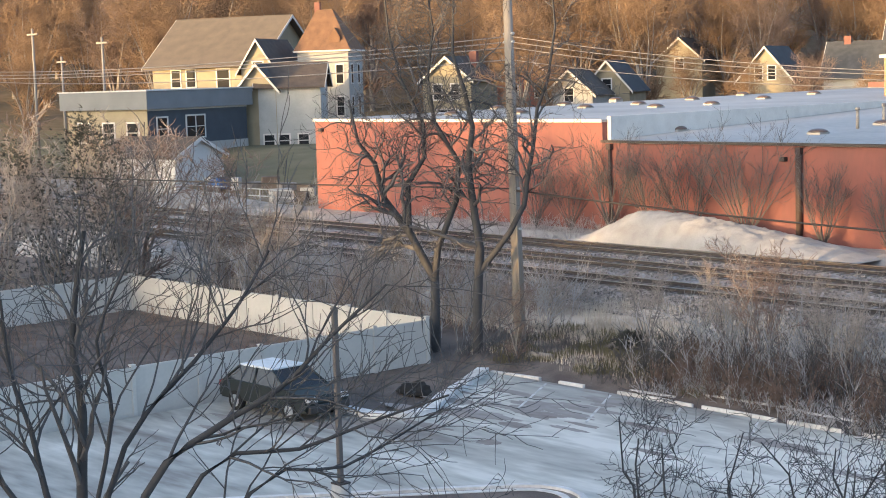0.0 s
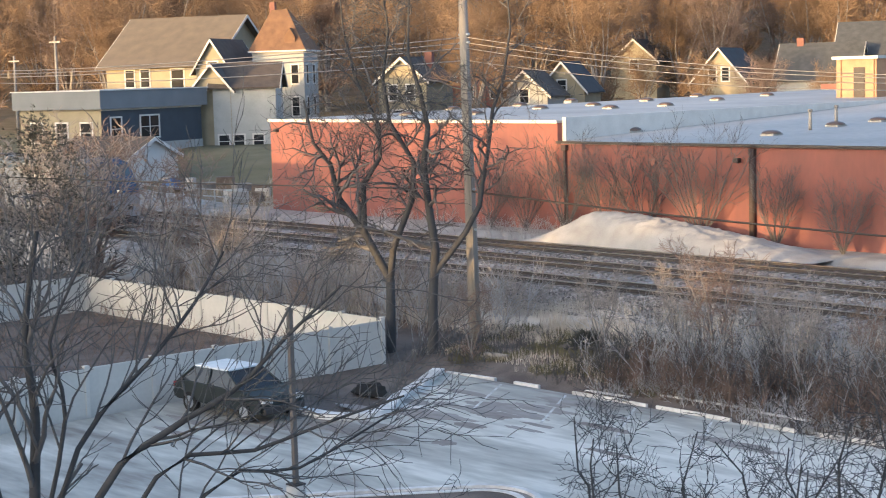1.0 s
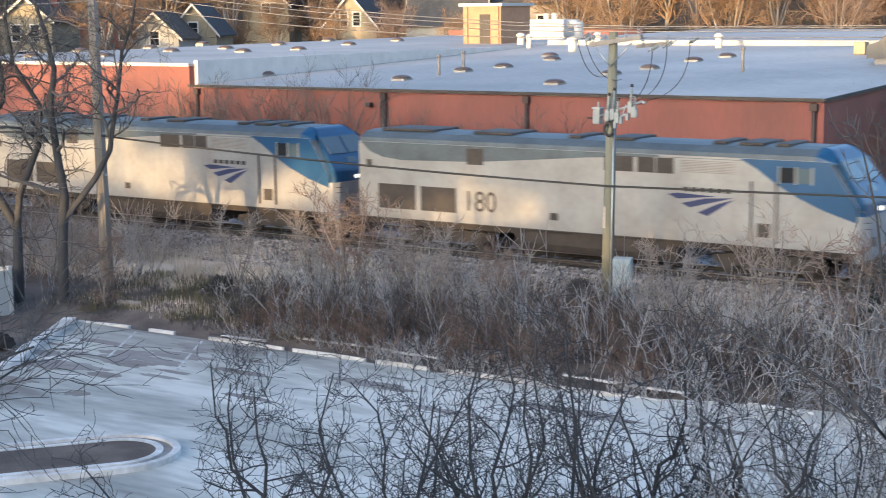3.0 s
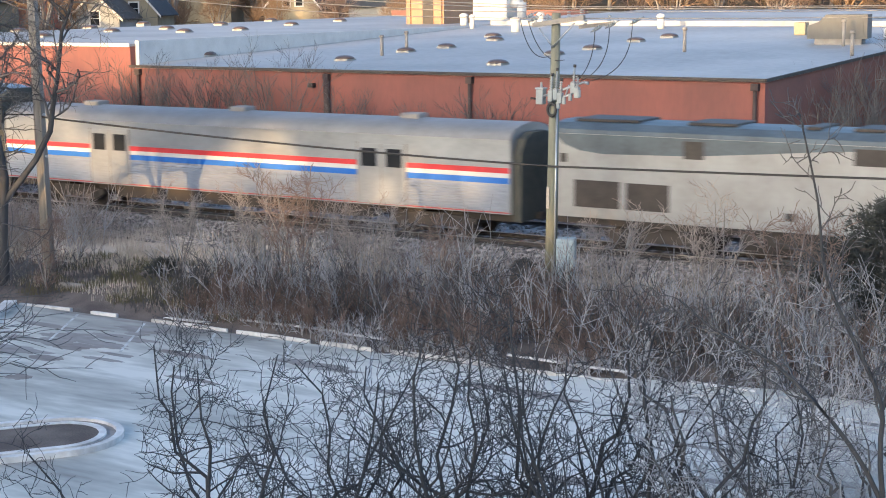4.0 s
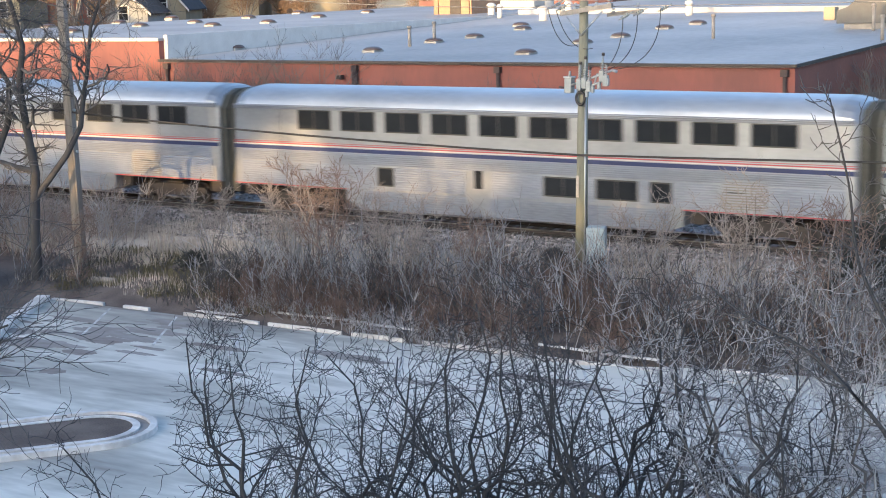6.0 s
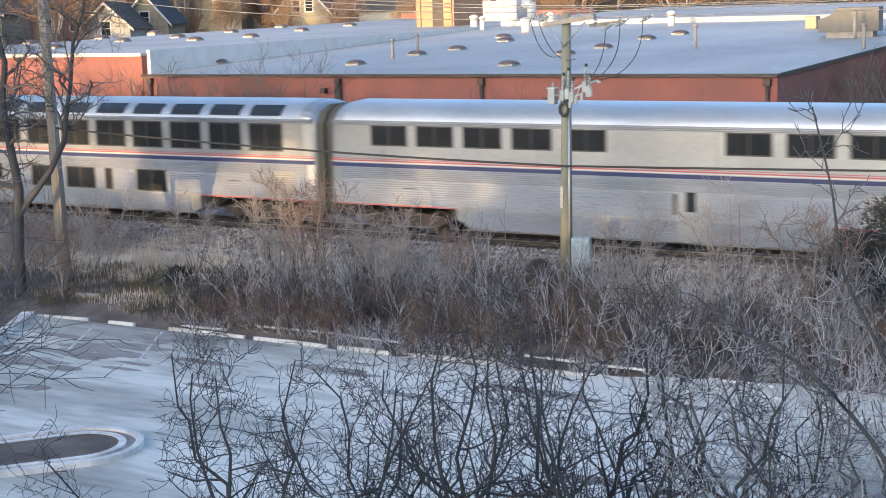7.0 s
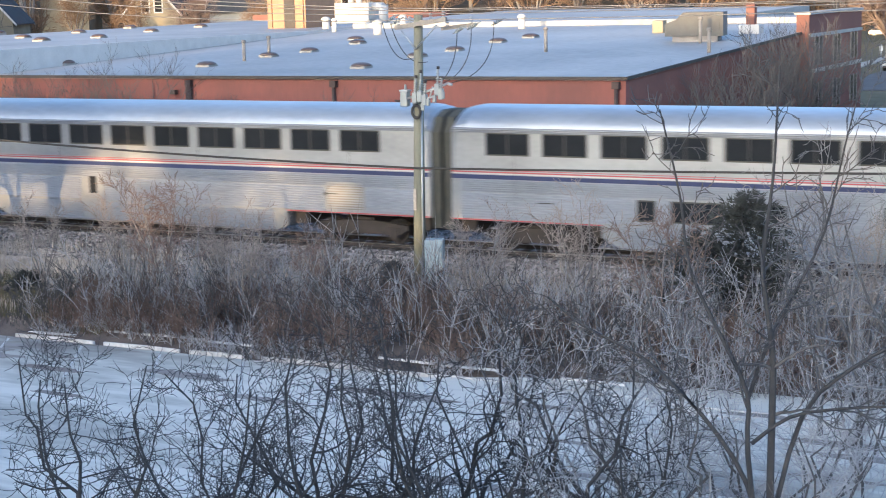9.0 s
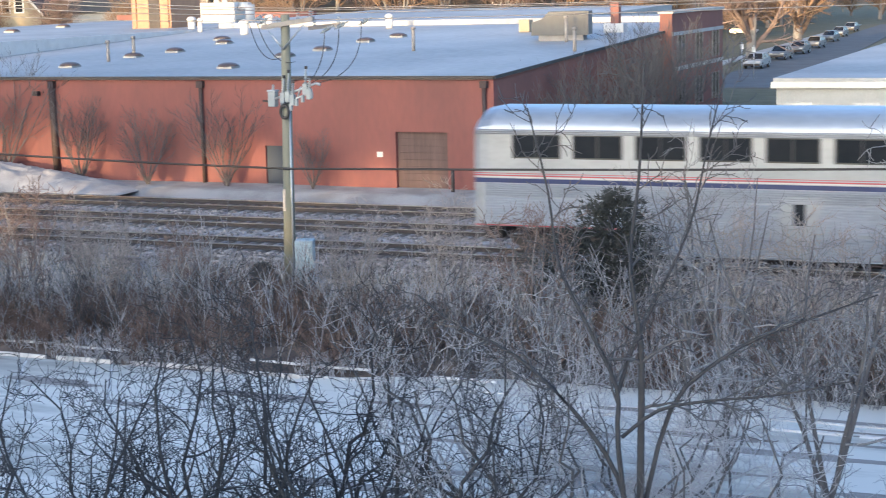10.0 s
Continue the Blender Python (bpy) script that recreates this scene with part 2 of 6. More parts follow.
def ground():
    xs = sorted({*range(-150, 41, 3), *[-1600, -1000, -700, -520, -400, -330, -280, -240, -210, -190, -170, 60, 90, 130, 200, 300, 500, 900, 1600]})
    ys = sorted({*[-300, -150, -60, -30, -10, 0, 8, 14, 18], *range(20, 37, 3), 37.3, 38.2, *[38.2 + 0.9 * i for i in range(1, 9)], 46, 49, 53, 57, 60.3, 61, 62, 64, 66, 69, 72, 76, 80, 86, 93, 100, 110, 120, 135, 150, 170, 190, 215, 240, 270, 300, 340, 380, 430, 500, 700, 1000, 1800})
    verts = [(x, y, ground_z(x, y)) for y in ys for x in xs]
    faces, kinds = [], []
    n = len(xs)
    for j in range(len(ys) - 1):
        for i in range(n - 1):
            faces.append((j * n + i, j * n + i + 1, (j + 1) * n + i + 1, (j + 1) * n + i))
            x, y = (xs[i] + xs[i + 1]) / 2, (ys[j] + ys[j + 1]) / 2
            k = 0
            if y < 41.8:
                k = 1
            elif y < 46.5:
                k = 2
            elif 60.3 < y < 64:
                k = 3
            elif x < -90 and 68 < y < 90 or -75 < x < 40 and y > 104:
                k = 4
            kinds.append(k)
    me = bpy.data.meshes.new("ground")
    me.from_pydata(verts, [], faces)
    for name in ("grass", "mulch", "straw", "gravel", "lawn"):
        me.materials.append(M[name])
    for f, k in zip(me.polygons, kinds):
        f.material_index, f.use_smooth = k, True
    tagged(new("ground", me), "brown winter ground with dry straw grass and gravel", "ground", kind="structure")


ground()


def lot_material():
    """Pale frost over asphalt, rubbed off in brown-grey streaks; the colour is also raised along x to offset shade
    there.
    """
    m = mat("frosted_asphalt", (0.19, 0.165, 0.145), (0.75, 0.73, 0.67), 0.6, scale=0.30, fine=2.2, bump=0.1, stretch=(0.3, 1.1, 1))
    n, l = m.node_tree.nodes, m.node_tree.links
    ramp = next(k for k in n if k.type == "VALTORGB")
    r = ramp.color_ramp
    r.elements[0].position, r.elements[1].position = 0.50, 0.92
    for at, c in ((0.58, (0.27, 0.25, 0.225, 1)), (0.66, (0.38, 0.37, 0.335, 1)), (0.78, (0.52, 0.51, 0.46, 1))):
        r.elements.new(at).color = c
    # ramp along x brightens the colour where the lot lies in shade
    span, sep, add = n.new("ShaderNodeMapRange"), n.new("ShaderNodeSeparateXYZ"), n.new("ShaderNodeMath")
    co = next(k for k in n if k.type == "TEX_COORD")
    l.new(co.outputs["Object"], sep.inputs[0])
    l.new(sep.outputs["X"], span.inputs["Value"])
    for k, v in (("From Min", -40.0), ("From Max", -14.0), ("To Min", -0.06), ("To Max", 0.22)):
        span.inputs[k].default_value = v
    l.new(ramp.inputs[0].links[0].from_socket, add.inputs[0])
    l.new(span.outputs[0], add.inputs[1])
    l.new(add.outputs[0], ramp.inputs[0])
    return m


M["lot"] = lot_material()
LOT = [(-43.6, 8.0), (-43.6, 29.0), (-39.2, 29.2), (-37.6, 29.4), (-36.9, 30.2), (-38.4, 33.1), (-40.8, 36.7), (-20.0, 36.9), (-17.5, 37.9), (-14.5, 38.5), (-6.0, 38.7), (30.0, 38.7), (30.0, 8.0)]
solid("parking_lot", prism(B(), LOT, -1.9, -1.6, "z"), "lot", "frost-covered grey asphalt parking lot with worn patches", "parking lot", "structure")


M["worn"] = mat("worn", (0.20, 0.165, 0.145), (0.36, 0.34, 0.325), 0.8, scale=0.9, fine=5, bump=0.2, stretch=(0.4, 1.2, 1))
M["kerb_stone"] = mat("kerb_stone", (0.88, 0.87, 0.85), (0.50, 0.48, 0.46), 0.85, scale=1.1, fine=6, bump=0.4)


def ribbon(bm, points, w, z0, z1, closed=False):
    """A bar of even width along a line, with mitred joints."""
    n = len(points)
    rings = []
    for i in range(n):
        a = points[i - 1] if (i or closed) else points[i]
        b = points[(i + 1) % n] if (i < n - 1 or closed) else points[i]
        d = Vector((b[0] - a[0], b[1] - a[1])).normalized()
        x, y = points[i]
        l, r = (x - d.y * w / 2, y + d.x * w / 2), (x + d.y * w / 2, y - d.x * w / 2)
        rings.append([bm.verts.new(v) for v in ((*l, z0), (*l, z1), (*r, z1), (*r, z0))])
    for i in range(n if closed else n - 1):
        a, b = rings[i], rings[(i + 1) % n]
        for k in range(3):
            bm.faces.new((a[k], a[k + 1], b[k + 1], b[k]))
    if not closed:
        bm.faces.new(rings[0]), bm.faces.new(rings[-1][::-1])
    return bm


def kerb(points, w=0.14, h=0.08, name="kerb", closed=False):
    return solid(name, ribbon(B(), points, w, -1.75, -1.6 + h, closed), "kerb_stone", "pale frosted concrete kerb edging the parking lot", "kerb", "structure")


def arc(cx, cy, r, a0, a1, n=8):
    return [(cx + r * math.cos(radians(a0 + (a1 - a0) * i / n)), cy + r * math.sin(radians(a0 + (a1 - a0) * i / n))) for i in range(n + 1)]


kerb([(-43.4, 28.9), (-39.6, 29.2), *arc(-38.15, 30.45, 1.2, -80, 25, 6), (-38.3, 32.6), (-39.2, 34.2), (-40.7, 36.5)], 0.42, 0.17)
kerb([(-40.5, 36.72), (-38.3, 36.95)], 0.13, 0.05)
kerb([(-37.4, 36.98), (-36.3, 37.03)], 0.12, 0.04)
for x0, x1, dy in ((-34.8, -31.4, 0.08), (-31.3, -28.2, 0.12), (-28.1, -25.9, 0.18), (-25.6, -21.8, 0.28), (-21.7, -17.0, 0.2), (-16.8, -13.2, 0.0), (-13.0, -8.4, -0.3), (-8.2, 2.0, -0.35)):
    kerb([(x0, 36.98 + dy), ((x0 + x1) / 2, 37.04 + dy), (x1 - 0.25, 36.98 + dy)], 0.08, 0.03)
def island(inset):
    """Outline of the kerbed island, moved inwards."""
    r = 1.58 - inset
    tip = arc(-27.19, 25.55, r, 143, -37, 14)
    return [(-31.99 - 0.8 * r, 19.15 + 0.6 * r), *tip, (-31.99 + 0.8 * r, 19.15 - 0.6 * r)]


kerb(island(0.09), 0.18, 0.14, closed=True)
kerb(island(0.5), 0.18, 0.12, closed=True)
# mid-tone band that sets the two pale kerb edges apart
solid("kerb_gutter", prism(B(), island(0.12), -1.62, -1.53, "z"), "worn", "grey-brown concrete band between the kerb edges", "kerb", "structure")
solid("island_bed", prism(B(), island(0.55), -1.62, -1.50, "z"), "mulch", "mulched planting bed inside a kerbed island", "planting bed", "structure")
bm = B()
for i in range(14):
    x = -37.6 + 2.95 * i
    prism(bm, [(x, 36.5), (x + 0.1, 36.5), (x + 2.3, 33.1), (x + 2.2, 33.1)], -1.6, -1.593, "z")
solid("bay_lines", bm, "frost_paint", "faded white parking bay lines on asphalt", "road marking", "structure")


def wheel_stop():
    bm = B()
    prism(bm, [(-0.065, 0), (0.065, 0), (0.04, 0.05), (-0.04, 0.05)], -0.92, 0.92, "x")
    return solid("wheel_stop", bm, "kerb_stone", "frosted concrete wheel stop at a parking bay", "wheel stop", group="wheel stops along the lot")


def worn_patch(x, y, w, d, seed):
    """A thin uneven patch where the frost has gone from the asphalt."""
    pts = []
    for i in range(40):
        a = 2 * math.pi * i / 40
        k = 1 + 0.45 * noise.noise((1.6 * math.cos(a), 1.6 * math.sin(a), seed)) + 0.25 * noise.noise((5 * math.cos(a), 5 * math.sin(a), seed + 9))
        pts.append((x + w * k * math.cos(a), y + d * k * math.sin(a)))
    solid("worn_patch", prism(B(), pts, -1.605, -1.5965 + 0.0012 * seed, "z"), "worn", "brown-grey worn patch in the frosted asphalt", "asphalt patch", "structure")


rnd = random.Random(31)
for i in range(34):
    x, y = rnd.gauss(-35.6, 1.9), rnd.gauss(32.9, 1.35)
    worn_patch(x, y, rnd.uniform(0.35, 1.5), rnd.uniform(0.08, 0.34), 0.1 * i)
for i in range(36):
    worn_patch(rnd.uniform(-16, 5), rnd.uniform(26, 37.6), rnd.uniform(0.8, 3.0), rnd.uniform(0.06, 0.22), 0.1 * i)
for i, (x, y, w, d) in enumerate(((-38.6, 27.6, 1.4, 0.25), (-36.6, 28.4, 1.1, 0.16), (-40.6, 26.2, 1.6, 0.22), (-39.8, 25.0, 1.2, 0.2), (-37.4, 26.4, 1.3, 0.14), (-26.5, 34.6, 1.6, 0.3), (-20.0, 34.9, 1.9, 0.3), (-30.6, 33.8, 1.2, 0.2), (-28.4, 31.6, 1.0, 0.14), (-23.0, 33.2, 1.4, 0.18))):
    worn_patch(x, y, w, d, 4 + 0.1 * i)


stop = wheel_stop()
stop.matrix_basis = pose(-33.7, 37.5, -1.6, 0, 0, 3)
for x, y, a in ((-31.0, 38.1, 1), (-29.1, 38.15, -2), (-27.2, 38.0, -1), (-24.6, 38.2, 2), (-21.2, 38.0, -4), (-19.1, 37.9, 1), (-15.4, 37.7, -2), (-11.5, 36.1, -5), (-9.2, 35.9, 2), (-6.0, 35.8, 0), (-4.0, 35.8, 1)):
    copy_thing(stop, pose(x, y, -1.5 if y > 37.3 else -1.6, 0, 0, a))

# railway: three tracks
TRACKS = (48.9, 53.45, 57.85)
bm = B()
prism(bm, [(45.6, -0.75), (47.1, -0.24), (59.7, -0.22), (60.6, -0.35), (60.6, -0.75)], -420, 260, "x")
solid("ballast_bed", bm, "ballast", "grey-brown crushed stone ballast bed under the tracks", "ballast", "structure")


def track(y):
    t = thing("railway_track", "rusty steel rails on dark wooden ties in ballast", "railway track", pose(0, y, 0), "parallel railway tracks", "structure")
    for s in (-0.7525, 0.7525):
        bm = B()
        prism(bm, [(s - 0.07, -0.17), (s + 0.07, -0.17), (s + 0.07, -0.15), (s + 0.012, -0.13), (s + 0.012, -0.045), (s + 0.036, -0.035), (s + 0.036, -0.004), (s - 0.036, -0.004), (s - 0.036, -0.035), (s - 0.012, -0.045), (s - 0.012, -0.13), (s - 0.07, -0.15)], -420, 260, "x")
        r = part("rail", bm, "rail", t)
        bm = B()
        # polished strip reaches down the sides to stand in for the sky's glint
        box(bm, -420, s - 0.038, -0.03, 260, s + 0.038, 0.0)
        part("rail_head", bm, "railtop", r, "polished steel running surface, deepened to carry the sky's glint")
    bm = B()
    box(bm, -0.115, -1.3, -0.36, 0.115, 1.3, -0.195)
    me = mesh_of("tie", bm, "tie")
    rnd = random.Random(int(y))
    for i in range(170):
        o = new("tie", me)
        o.parent = t
        o.matrix_basis = pose(-100 + 0.56 * i, rnd.uniform(-0.05, 0.05), rnd.uniform(-0.015, 0.01), 0, 0, rnd.uniform(-1.5, 1.5))
    return t


for y in TRACKS:
    track(y)


# ---- brick building ----
def roof_z(y):
    return 5.0 + 0.034 * (y - 63.4)


def brick_building():
    b = thing("brick_warehouse", "long red painted brick warehouse with flat white roof", "warehouse")
    Y = 63.4
    # front wall of the low part with two openings, built from pieces round them
    x0, x1, th = -60.3, -24.3, 0.35
    doors = [(-35.55, -34.55, 1.85), (-28.98, -26.5, 2.55)]
    outline = [(x0, -0.4)]
    for a, c, h in doors:
        outline += [(a, -0.4), (a, h), (c, h), (c, -0.4)]
    bm = prism(B(), outline + [(x1, -0.4), (x1, 4.86), (x0, 4.86)], Y, Y + th)
    part("front_wall", bm, "brick", b)
    bm = B()
    prism(bm, [(Y + th, -0.4), (91.4, -0.4), (91.4, 5.80), (Y + th, 4.86)], x1 - 0.35, x1, "x")
    part("side_wall", bm, "brick_side", b, "unpainted weathered brick side wall")
    # raised left part
    bm = B()
    box(bm, -87.0, Y - 0.03, -0.4, -60.3, Y + 0.35, 6.0)
    box(bm, -87.0, Y + 0.35, -0.4, -86.65, 128, 6.0)
    part("raised_wall", bm, "brick", b)
    bm = B()
    box(bm, -60.3, Y + 0.35, 4.9, -60.03, 122, 6.3)
    part("parapet", bm, "white", b)
    # roofs
    bm = B()
    prism(bm, [(Y - 0.12, 4.86), (Y - 0.12, 5.0), (101, roof_z(101)), (101, roof_z(101) - 0.14)], -60.0, x1 + 0.06, "x")
    part("roof", bm, "roofing", b, "white membrane roof")
    bm = B()
    prism(bm, [(Y - 0.1, 6.0), (Y - 0.1, 6.12), (128, 6.5), (128, 6.0)], -87.1, -60.3, "x")
    part("roof", bm, "roofing", b, "white membrane roof")
    bm = B()
    prism(bm, [(100.9, 5.0), (100.9, 6.62), (127, 7.0), (127, 5.0)], -60.0, -33.0, "x")
    prism(bm, [(100.9, 5.0), (100.9, 6.62), (104.4, 6.67), (104.4, 5.0)], -33.0, -24.5, "x")
    part("roof", bm, "roofing", b, "white raised rear roof")
    bm = B()
    box(bm, -60.3, Y - 0.2, 4.88, x1 + 0.1, Y - 0.12, 5.02)
    prism(bm, [(Y - 0.2, 4.88), (91.4, 5.83), (91.4, 5.97), (Y - 0.2, 5.02)], x1 + 0.06, x1 + 0.14, "x")
    part("roof_edge", bm, "dark_metal", b, "dark metal drip edge")
    bm = B()
    box(bm, -87.1, Y - 0.16, 5.98, -60.25, Y - 0.1, 6.16)
    part("coping", bm, "white", b)
    # back parapets
    bm = B()
    box(bm, -87.0, 127.6, 6.4, -66.0, 128.2, 7.0)
    part("back_parapet", bm, "brick_side", b)
    # office block at the end
    bm = B()
    box(bm, -24.5, 91.4, -0.4, -23.75, 104.6, 6.95)
    o = part("office_block", bm, "brick_side", b, "two-storey brown brick end block")
    bm = B()
    box(bm, -24.6, 91.3, 6.95, -23.65, 104.7, 7.1)
    box(bm, -23.75, 91.4, 3.55, -23.68, 104.6, 3.8)
    box(bm, -23.75, 91.4, 5.65, -23.68, 104.6, 5.85)
    part("stone_band", bm, "concrete", o, "pale stone band")
    for y in (92.6, 97.0, 101.5):
        for z in (1.3, 4.0):
            bm = B()
            box(bm, -23.75, y, z, -23.70, y + 1.7, z + 1.6)
            w = part("window", bm, "glass", o)
            bm = B()
            for a, c in ((y - 0.06, y), (y + 0.82, y + 0.88), (y + 1.7, y + 1.76)):
                box(bm, -23.75, a, z - 0.06, -23.66, c, z + 1.66)
            part("window_frame", bm, "block", w)
    # openings
    bm = B()
    box(bm, -35.55, Y + 0.12, -0.2, -34.55, Y + 0.2, 1.85)
    part("door", bm, "navy", b, "dark grey steel door")
    ld = part("loading_door", box(B(), -28.98, Y + 0.22, -0.2, -26.5, Y + 0.28, 2.55), "door_brown", b, "worn brown roll-up loading door")
    for i in range(9):
        part("slat", box(B(), -28.96, Y + 0.18, -0.2 + 0.306 * i, -26.52, Y + 0.22, 0.09 + 0.306 * i), "door_brown", ld)
    # downpipes and fixtures
    for x in (-59.7, -47.1, -38.78, -24.7):
        bm = B()
        tube(bm, (x, Y - 0.13, 0.0), (x, Y - 0.13, 4.8), 0.09 if x != -47.1 else 0.17, sides=8)
        box(bm, x - 0.16, Y - 0.25, 4.5, x + 0.16, Y, 4.8)
        part("downpipe", bm, "pipe_brown", b)
    for x, z in ((-71.2, 4.05), (-48.0, 4.2), (-86.2, 5.4)):
        bm = B()
        box(bm, x - 0.16, Y - 0.3, z - 0.1, x + 0.16, Y - 0.03, z + 0.12, 0.03)
        part("wall_lamp", bm, "dark_metal", b)
    bm = B()
    box(bm, -29.9, Y - 0.03, 1.42, -29.62, Y, 1.66)
    part("notice", bm, "white", b)
    return b


brick_building()


def skylight():
    s = thing("roof_skylight", "dark domed skylight on a pale kerb on the roof", "skylight", group="skylights on the warehouse roof")
    bm = B()
    prism(bm, [(-0.62, -0.62), (0.62, -0.62), (0.62, 0.62), (-0.62, 0.62)], -0.2, 0.14, "z")
    part("kerb", bm, "concrete", s)
    bm = B()
    dome(bm, (0, 0, 0.14), 0.8, 0.8, 0.27, 14, 4)
    part("dome", bm, "skylight", s)
    return s


# skylight spots on the two roof levels, placed to fit the camera's view
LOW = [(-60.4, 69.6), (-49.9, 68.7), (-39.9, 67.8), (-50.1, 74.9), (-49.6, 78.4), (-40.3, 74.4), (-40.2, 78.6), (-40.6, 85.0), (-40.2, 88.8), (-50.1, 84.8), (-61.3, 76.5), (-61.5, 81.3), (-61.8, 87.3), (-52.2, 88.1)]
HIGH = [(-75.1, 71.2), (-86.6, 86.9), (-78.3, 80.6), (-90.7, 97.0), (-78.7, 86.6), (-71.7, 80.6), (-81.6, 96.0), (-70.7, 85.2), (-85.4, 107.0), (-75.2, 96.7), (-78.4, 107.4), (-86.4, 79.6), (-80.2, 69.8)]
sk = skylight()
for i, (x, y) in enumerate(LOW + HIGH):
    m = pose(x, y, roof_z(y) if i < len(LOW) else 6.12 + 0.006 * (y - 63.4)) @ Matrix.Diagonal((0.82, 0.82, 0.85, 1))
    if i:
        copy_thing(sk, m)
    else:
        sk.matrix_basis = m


def mound():
    bm = B()
    n, m = 150, 34
    grid = []
    for j in range(m + 1):
        v = j / m * 2 - 1
        row = []
        for i in range(n + 1):
            u = i / n * 2 - 1
            x, y = -50 + 9.2 * u, 61.0 + 1.9 * v
            top = 1.55 * min(1.0, max(0, (1 + u) / 0.42)) * min(1.0, max(0, (1 - u) / 1.25)) ** 0.9
            z = top * max(0.0, 1 - v * v) ** 0.8 + (0.18 * noise.noise((x * 0.8, y * 0.8, 3)) + 0.11 * noise.noise((x * 2.6, y * 2.6, 5)) + 0.07 * noise.noise((x * 6.0, y * 6.0, 2))) * (1 - v * v) * (1 - u * u)
            row.append(bm.verts.new((x, y, -0.05 + z)))
        grid.append(row)
    for j in range(m):
        for i in range(n):
            bm.faces.new((grid[j][i], grid[j][i + 1], grid[j + 1][i + 1], grid[j + 1][i])).smooth = True
    solid("gravel_mound", bm, "pile", "long heap of pale grey gravel beside the warehouse", "gravel pile")


mound()


# ---- train ----
def slab(bm, x0, x1, z0, z1, y=-1.55, t=0.012, both=True):
    """A panel through the car that stands proud of both sides (or of one)."""
    box(bm, x0, y - t, z0, x1, -y + t if both else y, z1)
    return bm


def rib(bm, x0, x1, z, h=0.05, t=0.035, y=1.55):
    """A wedge-shaped corrugation through the car, its upper face sloping outwards."""
    return prism(bm, [(-y - t, z), (y + t, z), (y + t, z + 0.008), (y, z + h), (-y, z + h), (-y - t, z + 0.008)], x0, x1, "x")


def wheelset(parent, x):
    bm = B()
    for s in (-0.72, 0.72):
        tube(bm, (x, s - 0.06, 0.46), (x, s + 0.06, 0.46), 0.46, sides=18)
    tube(bm, (x, -0.75, 0.46), (x, 0.75, 0.46), 0.09)
    part("wheelset", bm, "truck", parent)


def bogie(car, x, axles):
    bm = B()
    e = max(axles) + 0.55
    for s in (-1, 1):
        prism(bm, [(x - e, 0.55), (x - e + 0.3, 0.38), (x + e - 0.3, 0.38), (x + e, 0.55), (x + e, 0.72), (x + 0.5, 0.86), (x - 0.5, 0.86), (x - e, 0.72)], s * 0.98, s * 1.16)
        for a in axles:
            box(bm, x + a - 0.2, s * 0.95 - 0.02, 0.28, x + a + 0.2, s * 0.95 + 0.26 * s, 0.64)
            tube(bm, (x + a, s * 1.05, 0.5), (x + a, s * 1.05, 0.9), 0.11, sides=8)
    box(bm, x - 0.4, -1.0, 0.5, x + 0.4, 1.0, 0.95)
    t = part("bogie", bm, "truck", car)
    for a in axles:
        wheelset(t, x + a)


def shell(poly, x0, x1, round_end=0.0):
    """A body of the cross section poly (y, z), with softly closed ends."""
    bm = B()
    rings = []
    st = [(x0, 0.90), (x0 + round_end * 0.35, 0.975), (x0 + round_end, 1.0), (x1 - round_end, 1.0), (x1 - round_end * 0.35, 0.975), (x1, 0.90)] if round_end else [(x0, 1), (x1, 1)]
    for x, k in st:
        zc = min(z for _, z in poly)
        rings.append([bm.verts.new((x, y * (k if z > 4.0 else 1 - (1 - k) * 0.25), zc + (z - zc) * (1 - (1 - k) * (0.75 if z > 4.3 else 0.0)))) for y, z in poly])
    n = len(poly)
    for a, b in zip(rings, rings[1:]):
        for i in range(n):
            bm.faces.new((a[i], a[(i + 1) % n], b[(i + 1) % n], b[i])).smooth = False
    bm.faces.new(rings[0]), bm.faces.new(rings[-1][::-1])
    return bm


def diaphragm(car, x, top, s):
    bm = B()
    e = [(-1.35, 0.75), (1.35, 0.75), (1.35, top - 0.85), (1.05, top - 0.35), (0.5, top - 0.14), (-0.5, top - 0.14), (-1.05, top - 0.35), (-1.35, top - 0.85)]
    for i in range(3):
        a = x + s * 0.11 * i
        prism(bm, [(y * (1 - 0.015 * (i % 2)), z) for y, z in e], min(a, a + s * 0.11), max(a, a + s * 0.11), "x")
    part("gangway_diaphragm", bm, "gap_rubber", car, "dark folded rubber gangway")
    bm = B()
    box(bm, min(x, x + s * 0.5), -0.2, 0.75, max(x, x + s * 0.5), 0.2, 1.0)
    part("coupler", bm, "truck", car)


def windows(car, spans, z0, z1, y=-1.55, name="window"):
    for x0, x1 in spans:
        w = part(name, slab(B(), x0, x1, z0, z1, y, 0.016), "glass", car)
        bm = B()
        prism(bm, [(x0 - 0.05, z0 - 0.05), (x1 + 0.05, z0 - 0.05), (x1 + 0.05, z1 + 0.05), (x0 - 0.05, z1 + 0.05)], y - 0.01, -y + 0.01)
        part("window_frame", bm, "gap_rubber", w)
        if x1 - x0 > 1.2:
            part("mullion", slab(B(), (x0 + x1) / 2 - 0.02, (x0 + x1) / 2 + 0.02, z0, z1, y, 0.024), "gap_rubber", w)


SL_L = 12.60
ROOF = [(1.55, 4.14), (1.50, 4.36), (1.36, 4.56), (1.10, 4.73), (0.75, 4.85), (0.38, 4.91), (0, 4.93)]


